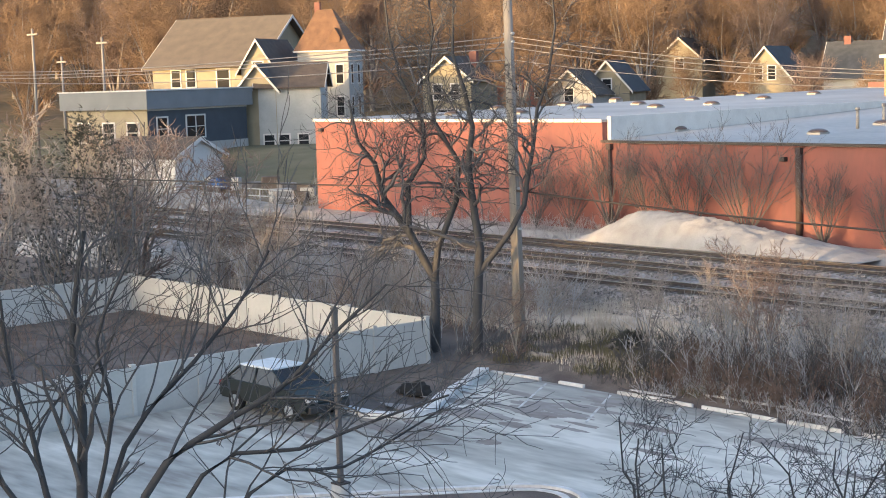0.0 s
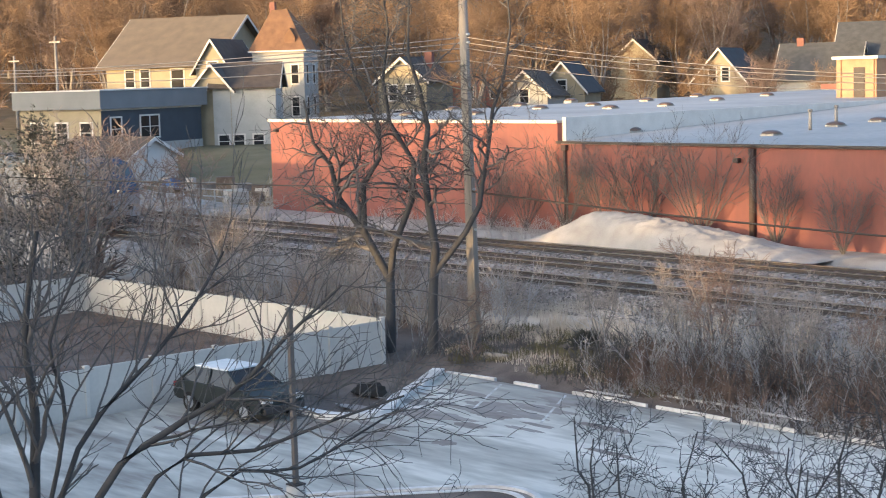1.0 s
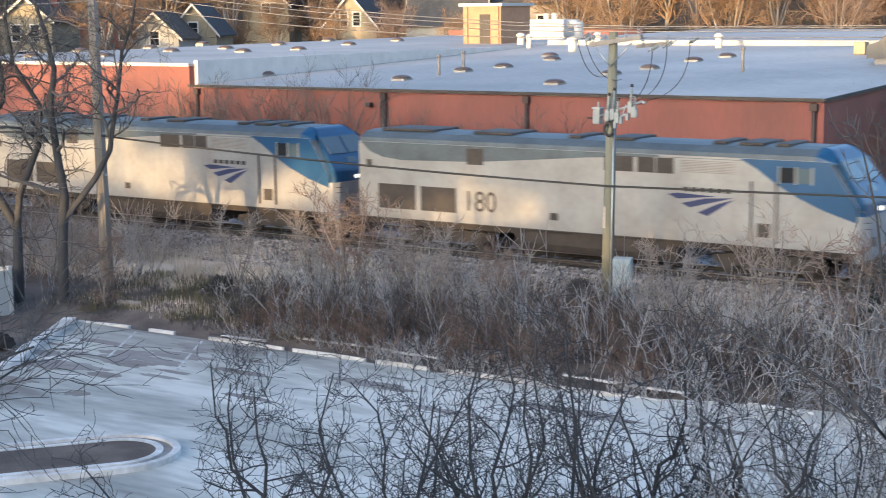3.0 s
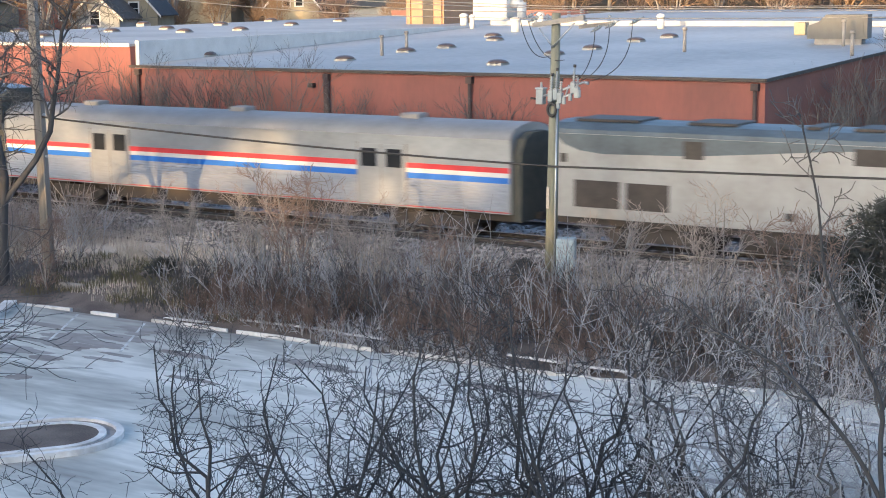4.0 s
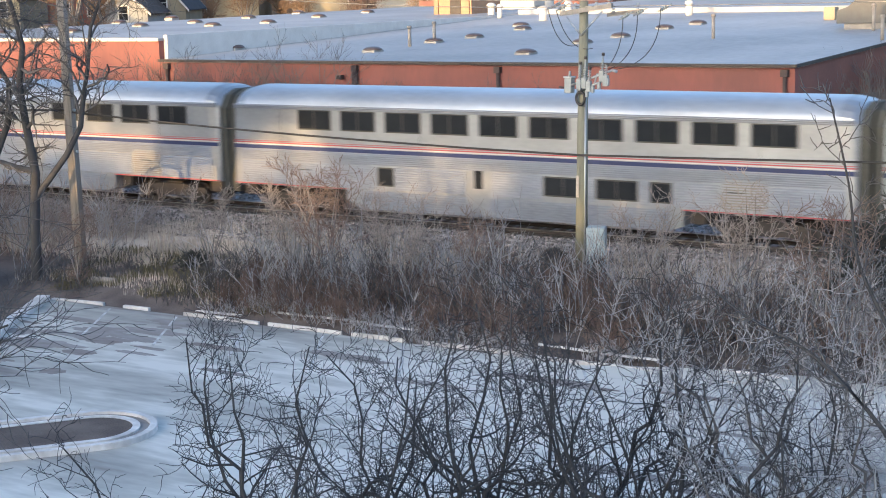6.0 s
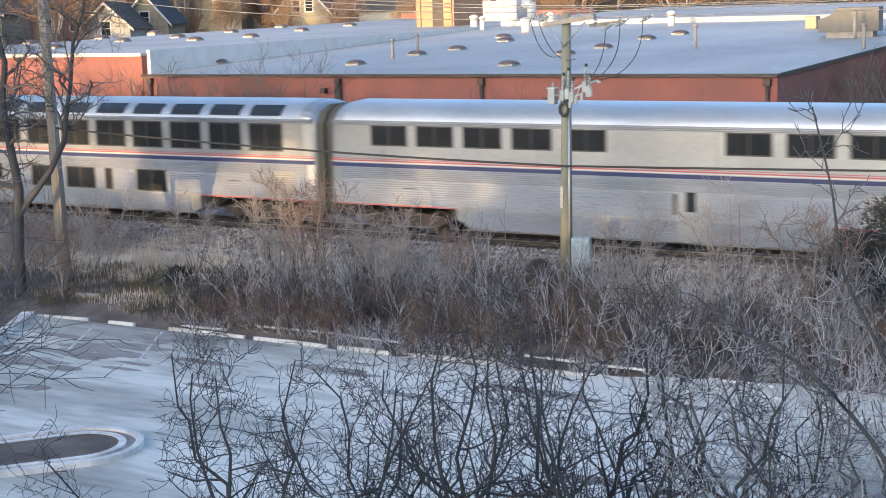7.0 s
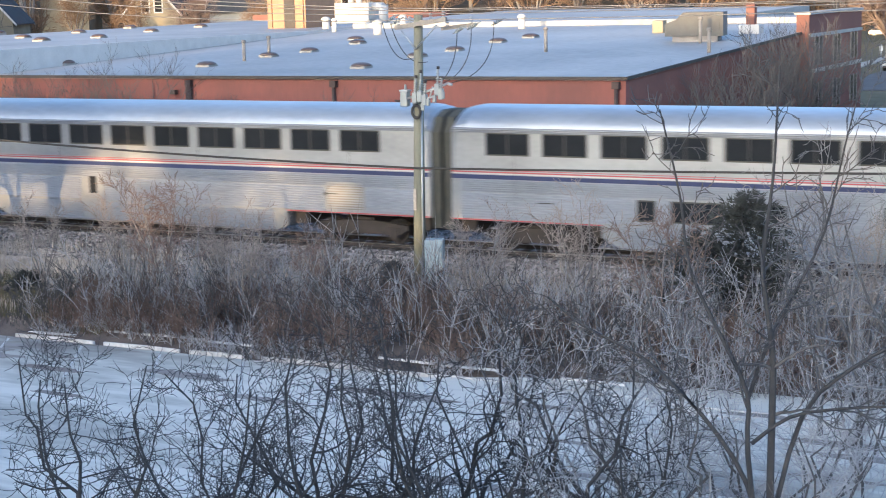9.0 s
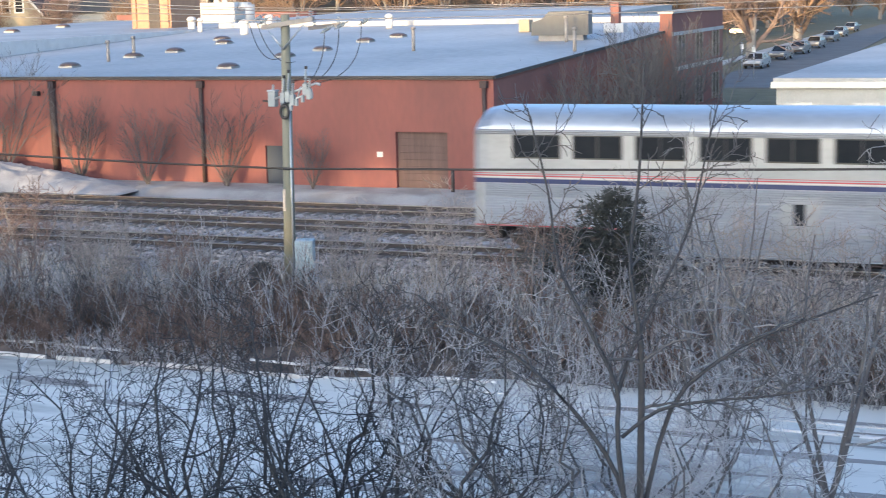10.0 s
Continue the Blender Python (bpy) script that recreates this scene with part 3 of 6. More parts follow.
def bilevel(name, label, upper, lower, vents, doors, lounge=False, tail=False):
    car = thing(name, label, "train car", group="bilevel cars of the train")
    poly = [(-1.55, 1.12), (1.55, 1.12)] + ROOF + [(-y, z) for y, z in ROOF[-2::-1]]
    part("body", shell(poly, -SL_L, SL_L, 0.55), "steel", car)
    # smooth curved roof sheet in paler steel than the sides
    bm = B()
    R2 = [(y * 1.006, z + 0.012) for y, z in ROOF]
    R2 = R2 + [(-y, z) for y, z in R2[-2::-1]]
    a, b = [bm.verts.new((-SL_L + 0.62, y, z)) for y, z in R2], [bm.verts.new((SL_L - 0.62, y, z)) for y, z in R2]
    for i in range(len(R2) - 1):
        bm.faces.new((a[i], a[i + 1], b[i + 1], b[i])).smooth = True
    part("roof", bm, "steel_roof", car, "curved stainless steel roof, paler than the sides")
    # low floor section between the bogies
    bm = B()
    prism(bm, [(-6.5, 0.42), (6.3, 0.42), (6.75, 0.6), (6.75, 1.14), (-7.1, 1.14), (-7.1, 0.75)], -1.53, 1.53)
    part("lower_body", bm, "steel", car)
    # fluted strips
    bm = B()
    for z in (4.09, 4.15, 4.21):
        rib(bm, -SL_L + 0.1, SL_L - 0.1, z, 0.045, 0.035)
    for i in range(6):
        rib(bm, -SL_L + 0.4, SL_L - 0.4, 2.10 + 0.07 * i, 0.055, 0.035)
    for i in range(8):
        rib(bm, -6.4, 6.2, 0.47 + 0.085 * i, 0.065, 0.045, 1.53)
    gaps = sorted([(a - 0.12, b + 0.12) for a, b in lower] + [(x - 0.85, x + 0.85) for x in vents] + [(x - 0.58, x + 0.58) for x in doors])
    at = -SL_L + 0.4
    for a, b in gaps + [(SL_L - 0.4, SL_L)]:
        if a > at + 0.1:
            for i in range(10):
                rib(bm, at, a, 1.22 + 0.085 * i, 0.062, 0.035)
        at = max(at, b)
    tagged(part("fluting", bm, "steel", car, "raised horizontal steel ribs"), kind="stuff")
    # stripes
    for z0, z1, mt in ((2.535, 2.675, "navy_stripe"), (2.70, 2.735, "white"), (2.75, 2.79, "pink_stripe"), (2.83, 2.85, "pink_stripe")):
        bm = B()
        slab(bm, -SL_L + 0.05, SL_L - 0.05, z0, z1, t=0.008)
        part("stripe", bm, mt, car)
    bm = B()
    slab(bm, -SL_L + 0.05, -7.1, 1.13, 1.17, t=0.01)
    slab(bm, 6.75, SL_L - 0.05, 1.13, 1.17, t=0.01)
    part("sill_stripe", bm, "pink_stripe", car)
    if lounge:
        windows(car, upper, 3.05, 4.03)
        for x0, x1 in upper:
            for s in (1, -1):
                bm = B()
                v = [bm.verts.new((x, s * y, z)) for x in (x0, x1) for y, z in ((1.545, 4.37), (1.40, 4.585), (1.14, 4.755))]
                bm.faces.new((v[0], v[1], v[4], v[3])), bm.faces.new((v[1], v[2], v[5], v[4]))
                part("roof_window", bm, "glass", car)
    else:
        windows(car, upper, 3.38, 4.05)
    windows(car, lower, 1.25 if lounge else 1.38, 2.05 if lounge else 1.98)
    for x in vents:
        bm = B()
        slab(bm, x - 0.75, x + 0.75, 1.28, 2.28, t=0.01)
        v = part("vent_panel", bm, "block", car)
        bm = B()
        for i in range(11):
            slab(bm, x - 0.73, x + 0.73, 1.31 + 0.088 * i, 1.355 + 0.088 * i, t=0.03)
        part("louvres", bm, "steel", v)
    for x in doors:
        bm = B()
        slab(bm, x - 0.5, x + 0.5, 0.5, 2.34, t=0.022)
        d = part("door", bm, "steel", car)
        bm = B()
        slab(bm, x - 0.17, x + 0.17, 1.45, 2.1, t=0.03)
        part("door_window", bm, "glass", d)
    # panel joints and small fittings
    bm = B()
    for x in (-10.2, -3.7, 2.9, 9.4):
        slab(bm, x, x + 0.012, 1.15, 4.1, t=0.009)
    for x in (-9.1, 8.6):
        slab(bm, x - 0.3, x + 0.3, 1.75, 1.86, t=0.012)
    part("panel_joint", bm, "gap_rubber", car)
    if not tail:
        diaphragm(car, -SL_L, 4.9, -1)
    diaphragm(car, SL_L, 4.9, 1)
    for x in (-9.6, 9.6):
        bogie(car, x, (-1.3, 1.3))
    for a, c in ((-7.6, -7.2), (6.9, 7.4), (11.8, 12.4), (-12.4, -11.8)):
        part("underframe", box(B(), a, -1.22, 0.65, c, 1.22, 1.12), "truck", car)
    return car


def row_spans(start, n, w, pitch):
    return [(start + pitch * i, start + pitch * i + w) for i in range(n)]


def baggage():
    car = thing("baggage_car", "silver baggage car with red white and blue stripes", "train car")
    L = 12.6
    poly = [(-1.5, 1.02), (1.5, 1.02), (1.5, 3.62), (1.40, 3.82), (1.10, 4.0), (0.6, 4.12), (0, 4.17), (-0.6, 4.12), (-1.10, 4.0), (-1.40, 3.82), (-1.5, 3.62)]
    part("body", shell(poly, -L, L), "steel", car)
    top = [(y * 1.004, z + 0.012) for y, z in poly[2:]]
    bm = B()
    a, b = [bm.verts.new((-L, y, z)) for y, z in top], [bm.verts.new((L, y, z)) for y, z in top]
    for i in range(len(top) - 1):
        bm.faces.new((a[i], a[i + 1], b[i + 1], b[i])).smooth = True
    part("roof", bm, "car_roof", car, "dull grey curved roof sheet")
    for z0, z1, mt in ((2.47, 2.66, "red_stripe"), (2.31, 2.47, "white"), (2.10, 2.31, "blue_stripe"), (1.06, 1.1, "pink_stripe")):
        bm = B()
        slab(bm, -L + 0.05, L - 0.05, z0, z1, y=-1.5, t=0.008)
        part("stripe", bm, mt, car)
    bm = B()
    for i in range(9):
        rib(bm, -L + 0.1, L - 0.1, 1.15 + 0.1 * i, 0.07, 0.04, 1.5)
    slab(bm, -L + 0.1, L - 0.1, 3.60, 3.64, y=-1.5, t=0.02)
    tagged(part("fluting", bm, "steel", car, "raised horizontal steel ribs"), kind="stuff")
    for x in (-6.45, 7.15):
        bm = B()
        slab(bm, x - 1.05, x + 1.05, 1.08, 3.28, y=-1.5, t=0.035)
        d = part("sliding_door", bm, "steel", car, "grey double sliding baggage door")
        bm = B()
        slab(bm, x - 0.9, x - 0.22, 2.45, 3.12, y=-1.5, t=0.045)
        slab(bm, x + 0.22, x + 0.9, 2.45, 3.12, y=-1.5, t=0.045)
        part("door_window", bm, "glass", d)
        bm = B()
        slab(bm, x - 0.02, x + 0.02, 1.08, 3.28, y=-1.5, t=0.042)
        slab(bm, x - 1.1, x - 1.05, 1.08, 3.33, y=-1.5, t=0.042)
        slab(bm, x + 1.05, x + 1.1, 1.08, 3.33, y=-1.5, t=0.042)
        part("door_frame", bm, "block", d)
    for x in (-8.6, -0.6, 7.6):
        bm = B()
        box(bm, x - 0.4, -0.35, 4.08, x + 0.4, 0.35, 4.34, 0.05)
        part("roof_vent", bm, "block", car)
    diaphragm(car, -L, 4.0, -1)
    diaphragm(car, L, 4.0, 1)
    for x in (-9.1, 9.1):
        bogie(car, x, (-1.3, 1.3))
    bm = B()
    box(bm, -6.5, -1.2, 0.5, 6.5, 1.2, 1.02)
    box(bm, -12.4, -1.0, 0.7, 12.4, 1.0, 1.04)
    part("underframe", bm, "truck", car)
    return car


def lettering(parent, text, x, z, size, mt, y=-1.5):
    cu = bpy.data.curves.new("number", "FONT")
    cu.body, cu.size, cu.extrude, cu.align_x = text, size, 0.003, "CENTER"
    tmp = bpy.data.objects.new("number", cu)
    scene.collection.objects.link(tmp)
    bpy.context.view_layer.update()
    me = bpy.data.meshes.new_from_object(tmp.evaluated_get(bpy.context.evaluated_depsgraph_get()))
    bpy.data.objects.remove(tmp)
    me.materials.clear()
    me.materials.append(M[mt])
    o = new("number", me)
    o.parent = parent
    o.matrix_basis = pose(x, y - 0.006, z, 90, 0, 0) @ Matrix.Diagonal((0.92, 1, 1, 1))
    return o


def locomotive(label, number):
    """Nose at x = 10.3, rear at -10.2."""
    c = thing("locomotive", label, "locomotive", group="locomotives of the train")
    W = 1.5
    # long hood body: silver sides
    bm = B()
    prism(bm, [(-10.2, 1.12), (9.25, 1.12), (9.25, 2.6), (8.3, 3.98), (-10.2, 3.98)], -W, W)
    part("body", bm, "loco_white", c, "silver-white body side")
    # grey-blue roof with sloping shoulders
    bm = B()
    rp = [(-W - 0.005, 3.9), (W + 0.005, 3.9), (1.42, 4.12), (1.05, 4.32), (0.5, 4.38), (-0.5, 4.38), (-1.05, 4.32), (-1.42, 4.12)]
    prism(bm, rp, -10.2, 7.86, "x")
    r = part("roof", bm, "loco_roof", c, "grey-blue sloped roof")
    for x, l in ((-8.4, 2.4), (-4.6, 1.7), (-1.2, 0.5), (0.6, 1.0), (4.3, 0.5), (5.4, 0.9), (6.5, 0.5)):
        part("roof_hatch", box(B(), x - l / 2, -0.85, 4.34, x + l / 2, 0.85, 4.45, 0.03), "dark_metal", r, "dark roof hatch and grille")
    # cab and nose
    bm = B()
    side = [(7.85, 2.9), (9.3, 2.2), (9.5, 2.2), (9.46, 2.75), (8.5, 4.05), (8.2, 4.32), (7.85, 4.39)]
    v0 = []
    for x, z in side:
        k = 1.0 if x < 8.6 else (0.97 if x < 9.5 else 0.80)
        k = min(k, 1.0 if z < 4.05 else (0.84 if z < 4.2 else 0.62))
        v0.append((x, W * k + 0.006, z))
    l = [bm.verts.new((x, -y, z)) for x, y, z in v0]
    rr = [bm.verts.new((x, y, z)) for x, y, z in v0]
    bm.faces.new(l), bm.faces.new(rr[::-1])
    for i in range(len(l)):
        j = (i + 1) % len(l)
        bm.faces.new((l[i], rr[i], rr[j], l[j]))
    bmesh.ops.bevel(bm, geom=list(bm.edges), offset=0.1, segments=3, affect="EDGES", profile=0.5)
    # sloping shoulders beside the cab roof
    for s in (-1, 1):
        q = [bm.verts.new(p) for p in ((7.85, s * (W + 0.006), 3.9), (8.62, s * (W * 0.97), 3.9), (8.2, s * W * 0.62, 4.33), (7.85, s * 0.9, 4.385), (7.85, s * 1.43, 4.13))]
        bm.faces.new(q)
    cab = part("cab", bm, "loco_blue", c, "deep blue cab and windscreen surround")
    bm = B()
    nose = [(9.2, -W), (9.36, -W * 0.95), (9.52, -W * 0.78), (9.52, W * 0.78), (9.36, W * 0.95), (9.2, W)]
    prism(bm, nose, 0.82, 2.3, "z")
    n = part("nose", bm, "loco_white", c, "silver-white nose")
    for s in (-1, 1):
        bm = B()
        pts = [(8.56, 0.07, 3.965), (9.03, 0.07, 3.32), (9.01, 1.08, 3.345), (8.56, 1.16, 3.965)]
        q0 = [bm.verts.new((x + 0.03, s * y, z + 0.025)) for x, y, z in pts]
        q1 = [bm.verts.new((x - 0.03, s * y, z - 0.03)) for x, y, z in pts]
        bm.faces.new(q0), bm.faces.new(q1[::-1])
        for i in range(4):
            bm.faces.new((q0[i], q1[i], q1[(i + 1) % 4], q0[(i + 1) % 4]))
        part("windscreen", bm, "screen", cab, "windscreen pane with a pale sky reflection painted in")
    bm = B()
    q0 = [bm.verts.new((x, y, z)) for x, y, z in ((9.15, -0.3, 3.2), (9.31, -0.3, 2.98), (9.31, 0.3, 2.98), (9.15, 0.3, 3.2))]
    bm.faces.new(q0)
    q1 = [bm.verts.new((v.co.x - 0.06, v.co.y, v.co.z - 0.06)) for v in q0]
    for i in range(4):
        bm.faces.new((q0[i], q1[i], q1[(i + 1) % 4], q0[(i + 1) % 4]))
    part("number_board", bm, "screen", cab, "glassy number board")
    for x0, x1, k in ((6.7, 7.2, "glass"), (7.28, 7.75, "screen")):
        bm = B()
        slab(bm, x0, x1, 3.26, 3.74, y=-W, t=0.012)
        w = part("cab_window", bm, k, cab)
        for a, b in ((x0 - 0.05, x0), (x1, x1 + 0.05)):
            part("window_frame", slab(B(), a, b, 3.22, 3.78, y=-W, t=0.03), "loco_white", w)
    # blue wedge on the sides
    for s in (1, -1):
        bm = B()
        prism(bm, [(5.3, 3.97), (5.9, 3.66), (6.6, 3.18), (7.3, 2.8), (8.2, 2.42), (9.26, 2.1), (9.26, 2.58), (8.3, 3.97)], s * W, s * (W + 0.006))
        part("side_panel", bm, "loco_blue", cab)
        bm = B()
        prism(bm, [(-10.1, 3.97), (-9.7, 3.62), (-9.1, 3.42), (-8.2, 3.33), (-5.0, 3.4), (-2.6, 3.58), (-0.4, 3.76), (2.4, 3.9), (2.4, 3.97)], s * W, s * (W + 0.006))
        part("side_panel", bm, "loco_roof", c, "grey-blue sweep at the rear")
    for y in (-0.1, 0.1):
        part("headlight", tube(B(), (9.4, y, 2.45), (9.53, y, 2.45), 0.075), "lamp_glow", n, "lit round headlight")
    for y in (-0.85, 0.5):
        part("ditch_light", box(B(), 9.5, y, 1.3, 9.54, y + 0.35, 1.6), "dark_metal", n)
    part("horn_cover", tube(B(), (9.5, -0.62, 1.95), (9.55, -0.62, 1.95), 0.12), "steel", n, "round steel cover")
    for z in (1.9, 2.1):
        part("grab_iron", tube(B(), (9.44, -1.3, z), (9.56, -1.1, z), 0.015, sides=6), "dark_metal", n)
    bm = B()
    prism(bm, [(8.9, 0.9), (9.6, 0.9), (9.95, 0.32), (9.65, 0.18), (8.9, 0.4)], -1.25, 1.25)
    part("pilot", bm, "truck", c, "dark snowplough pilot")
    bm = B()
    box(bm, 9.8, -0.2, 0.75, 10.25, 0.2, 1.05)
    box(bm, -10.6, -0.2, 0.75, -10.2, 0.2, 1.05)
    part("coupler", bm, "truck", c)
    bm = B()
    box(bm, -10.45, -0.9, 1.0, -10.2, 0.9, 3.4)
    part("gangway_diaphragm", bm, "gap_rubber", c, "dark rubber gangway")
    # engine-room windows and grilles
    for x0, x1, z0, z1 in ((0.35, 1.45, 3.36, 3.88), (1.6, 2.25, 3.36, 3.88), (2.3, 2.95, 3.36, 3.88), (-5.3, -4.6, 3.3, 3.88), (-9.3, -7.6, 1.5, 2.42), (-7.35, -5.8, 1.5, 2.4), (-9.85, -9.6, 3.0, 3.3)):
        bm = B()
        slab(bm, x0, x1, z0, z1, y=-W, t=0.014)
        part("grille", bm, "dark_metal", c, "dark ventilation opening")
    bm = B()
    slab(bm, 3.15, 5.2, 3.42, 3.86, y=-W, t=0.01)
    g = part("louvre_panel", bm, "loco_white", c)
    for i in range(8):
        part("louvre", slab(B(), 3.2, 5.15, 3.44 + 0.053 * i, 3.465 + 0.053 * i, y=-W, t=0.022), "block", g)
    # door with handrails and steps
    bm = B()
    slab(bm, 5.85, 6.5, 1.25, 3.2, y=-W, t=0.012)
    d = part("cab_door", bm, "loco_white", c)
    for x in (5.75, 6.6):
        for s in (-1, 1):
            part("handrail", tube(B(), (x, s * 1.56, 1.3), (x, s * 1.56, 3.25), 0.028, sides=6), "dark_metal", d)
    bm = B()
    slab(bm, 5.95, 6.4, 1.45, 1.9, y=-W, t=0.02)
    slab(bm, 6.05, 6.65, 1.05, 1.12, y=-W, t=0.12)
    part("step", bm, "dark_metal", d)
    bm = B()
    slab(bm, -1.8, -1.5, 1.5, 1.75, y=-W, t=0.015)
    slab(bm, -10.1, 9.3, 1.1, 1.14, y=-W, t=0.012)
    part("filler", bm, "dark_metal", c)
    # sweeping emblem of three wedges, and bars for the name over it
    for blade in ([(2.75, 2.68), (3.1, 2.74), (4.5, 2.68), (3.1, 2.54)], [(3.25, 2.40), (4.1, 2.60), (5.1, 2.66), (3.55, 2.27)], [(3.85, 2.12), (4.5, 2.42), (5.15, 2.62), (4.2, 2.02)]):
        for s in (1, -1):
            bm = prism(B(), blade, s * W, s * (W + 0.007))
            part("emblem", bm, "navy_stripe", c, "dark blue wedge emblem")
    for i in range(6):
        part("name_bar", slab(B(), 3.3 + 0.3 * i, 3.52 + 0.3 * i, 2.8, 2.95, y=-W, t=0.006, both=False), "dark_metal", c)
    if number:
        lettering(c, number, -4.75, 1.62, 1.05, "dark_metal")
    # tank, bogies
    bm = B()
    prism(bm, [(-1.25, 0.35), (1.25, 0.35), (1.38, 0.6), (1.38, 1.05), (-1.38, 1.05), (-1.38, 0.6)], -3.3, 3.0, "x")
    part("fuel_tank", bm, "truck", c)
    bm = B()
    box(bm, -10.2, -1.35, 0.9, 9.4, 1.35, 1.13)
    part("underframe", bm, "truck", c)
    for x in (-6.4, 6.2):
        bogie(c, x, (-1.4, 1.4))
    return c


TRAIN_Y, SPEED, NOSE = TRACKS[0], 31.6, 47.05  # rail line, metres a second, nose at 5 s
CARS = []
CARS.append((locomotive("silver and blue passenger diesel locomotive with lit headlight", "180"), NOSE - 10.1))
CARS.append((locomotive("second silver and blue passenger diesel locomotive", ""), NOSE - 10.1 - 20.95))
CARS.append((baggage(), 4.55 - 12.95))
dorm_up = row_spans(-9.0, 9, 1.5, 2.13) + [(10.25, 11.0)]
CARS.append((bilevel("dormitory_car", "silver bilevel dormitory car with dark front end", dorm_up, [(1.2, 2.7), (3.2, 4.7), (5.2, 5.9), (-2.0, -1.5), (-5.85, -5.3)], [7.9], []), -21.35 - 12.95))
CARS.append((bilevel("sleeping_car", "silver bilevel sleeping car with blue striped side", row_spans(-9.3, 10, 1.5, 2.05), [(-5.6, -4.95), (1.5, 3.0), (3.55, 5.05), (5.6, 6.3)], [8.9], [-1.2]), -21.35 - 12.95 - 26.0))
CARS.append((bilevel("sleeping_car", "silver bilevel sleeping car with blue striped side", row_spans(-10.7, 4, 1.5, 2.0) + [(-2.5, -1.1)] + row_spans(3.25, 4, 1.5, 2.05), [(1.4, 1.95)], [8.6], [2.0]), -21.35 - 12.95 - 52.0))
CARS.append((bilevel("lounge_car", "silver bilevel lounge car with curved upper roof windows", row_spans(-11.1, 11, 1.55, 2.06), [(-2.75, -1.1), (-0.65, 0.95), (1.6, 1.95), (3.4, 4.95)], [10.9], [-4.8], True), -21.35 - 12.95 - 78.0))
CARS.append((bilevel("coach_car", "silver bilevel coach with a row of dark windows", row_spans(-11.2, 11, 1.5, 2.06), [(-5.85, -5.3), (-4.7, -3.05), (-2.6, -1.05)], [9.2], [2.1]), -21.35 - 12.95 - 104.0))
CARS.append((bilevel("coach_car", "last silver bilevel coach with a row of dark windows", row_spans(-11.2, 11, 1.53, 2.03), [], [9.2], [-2.1], tail=True), -21.35 - 12.95 - 130.0))


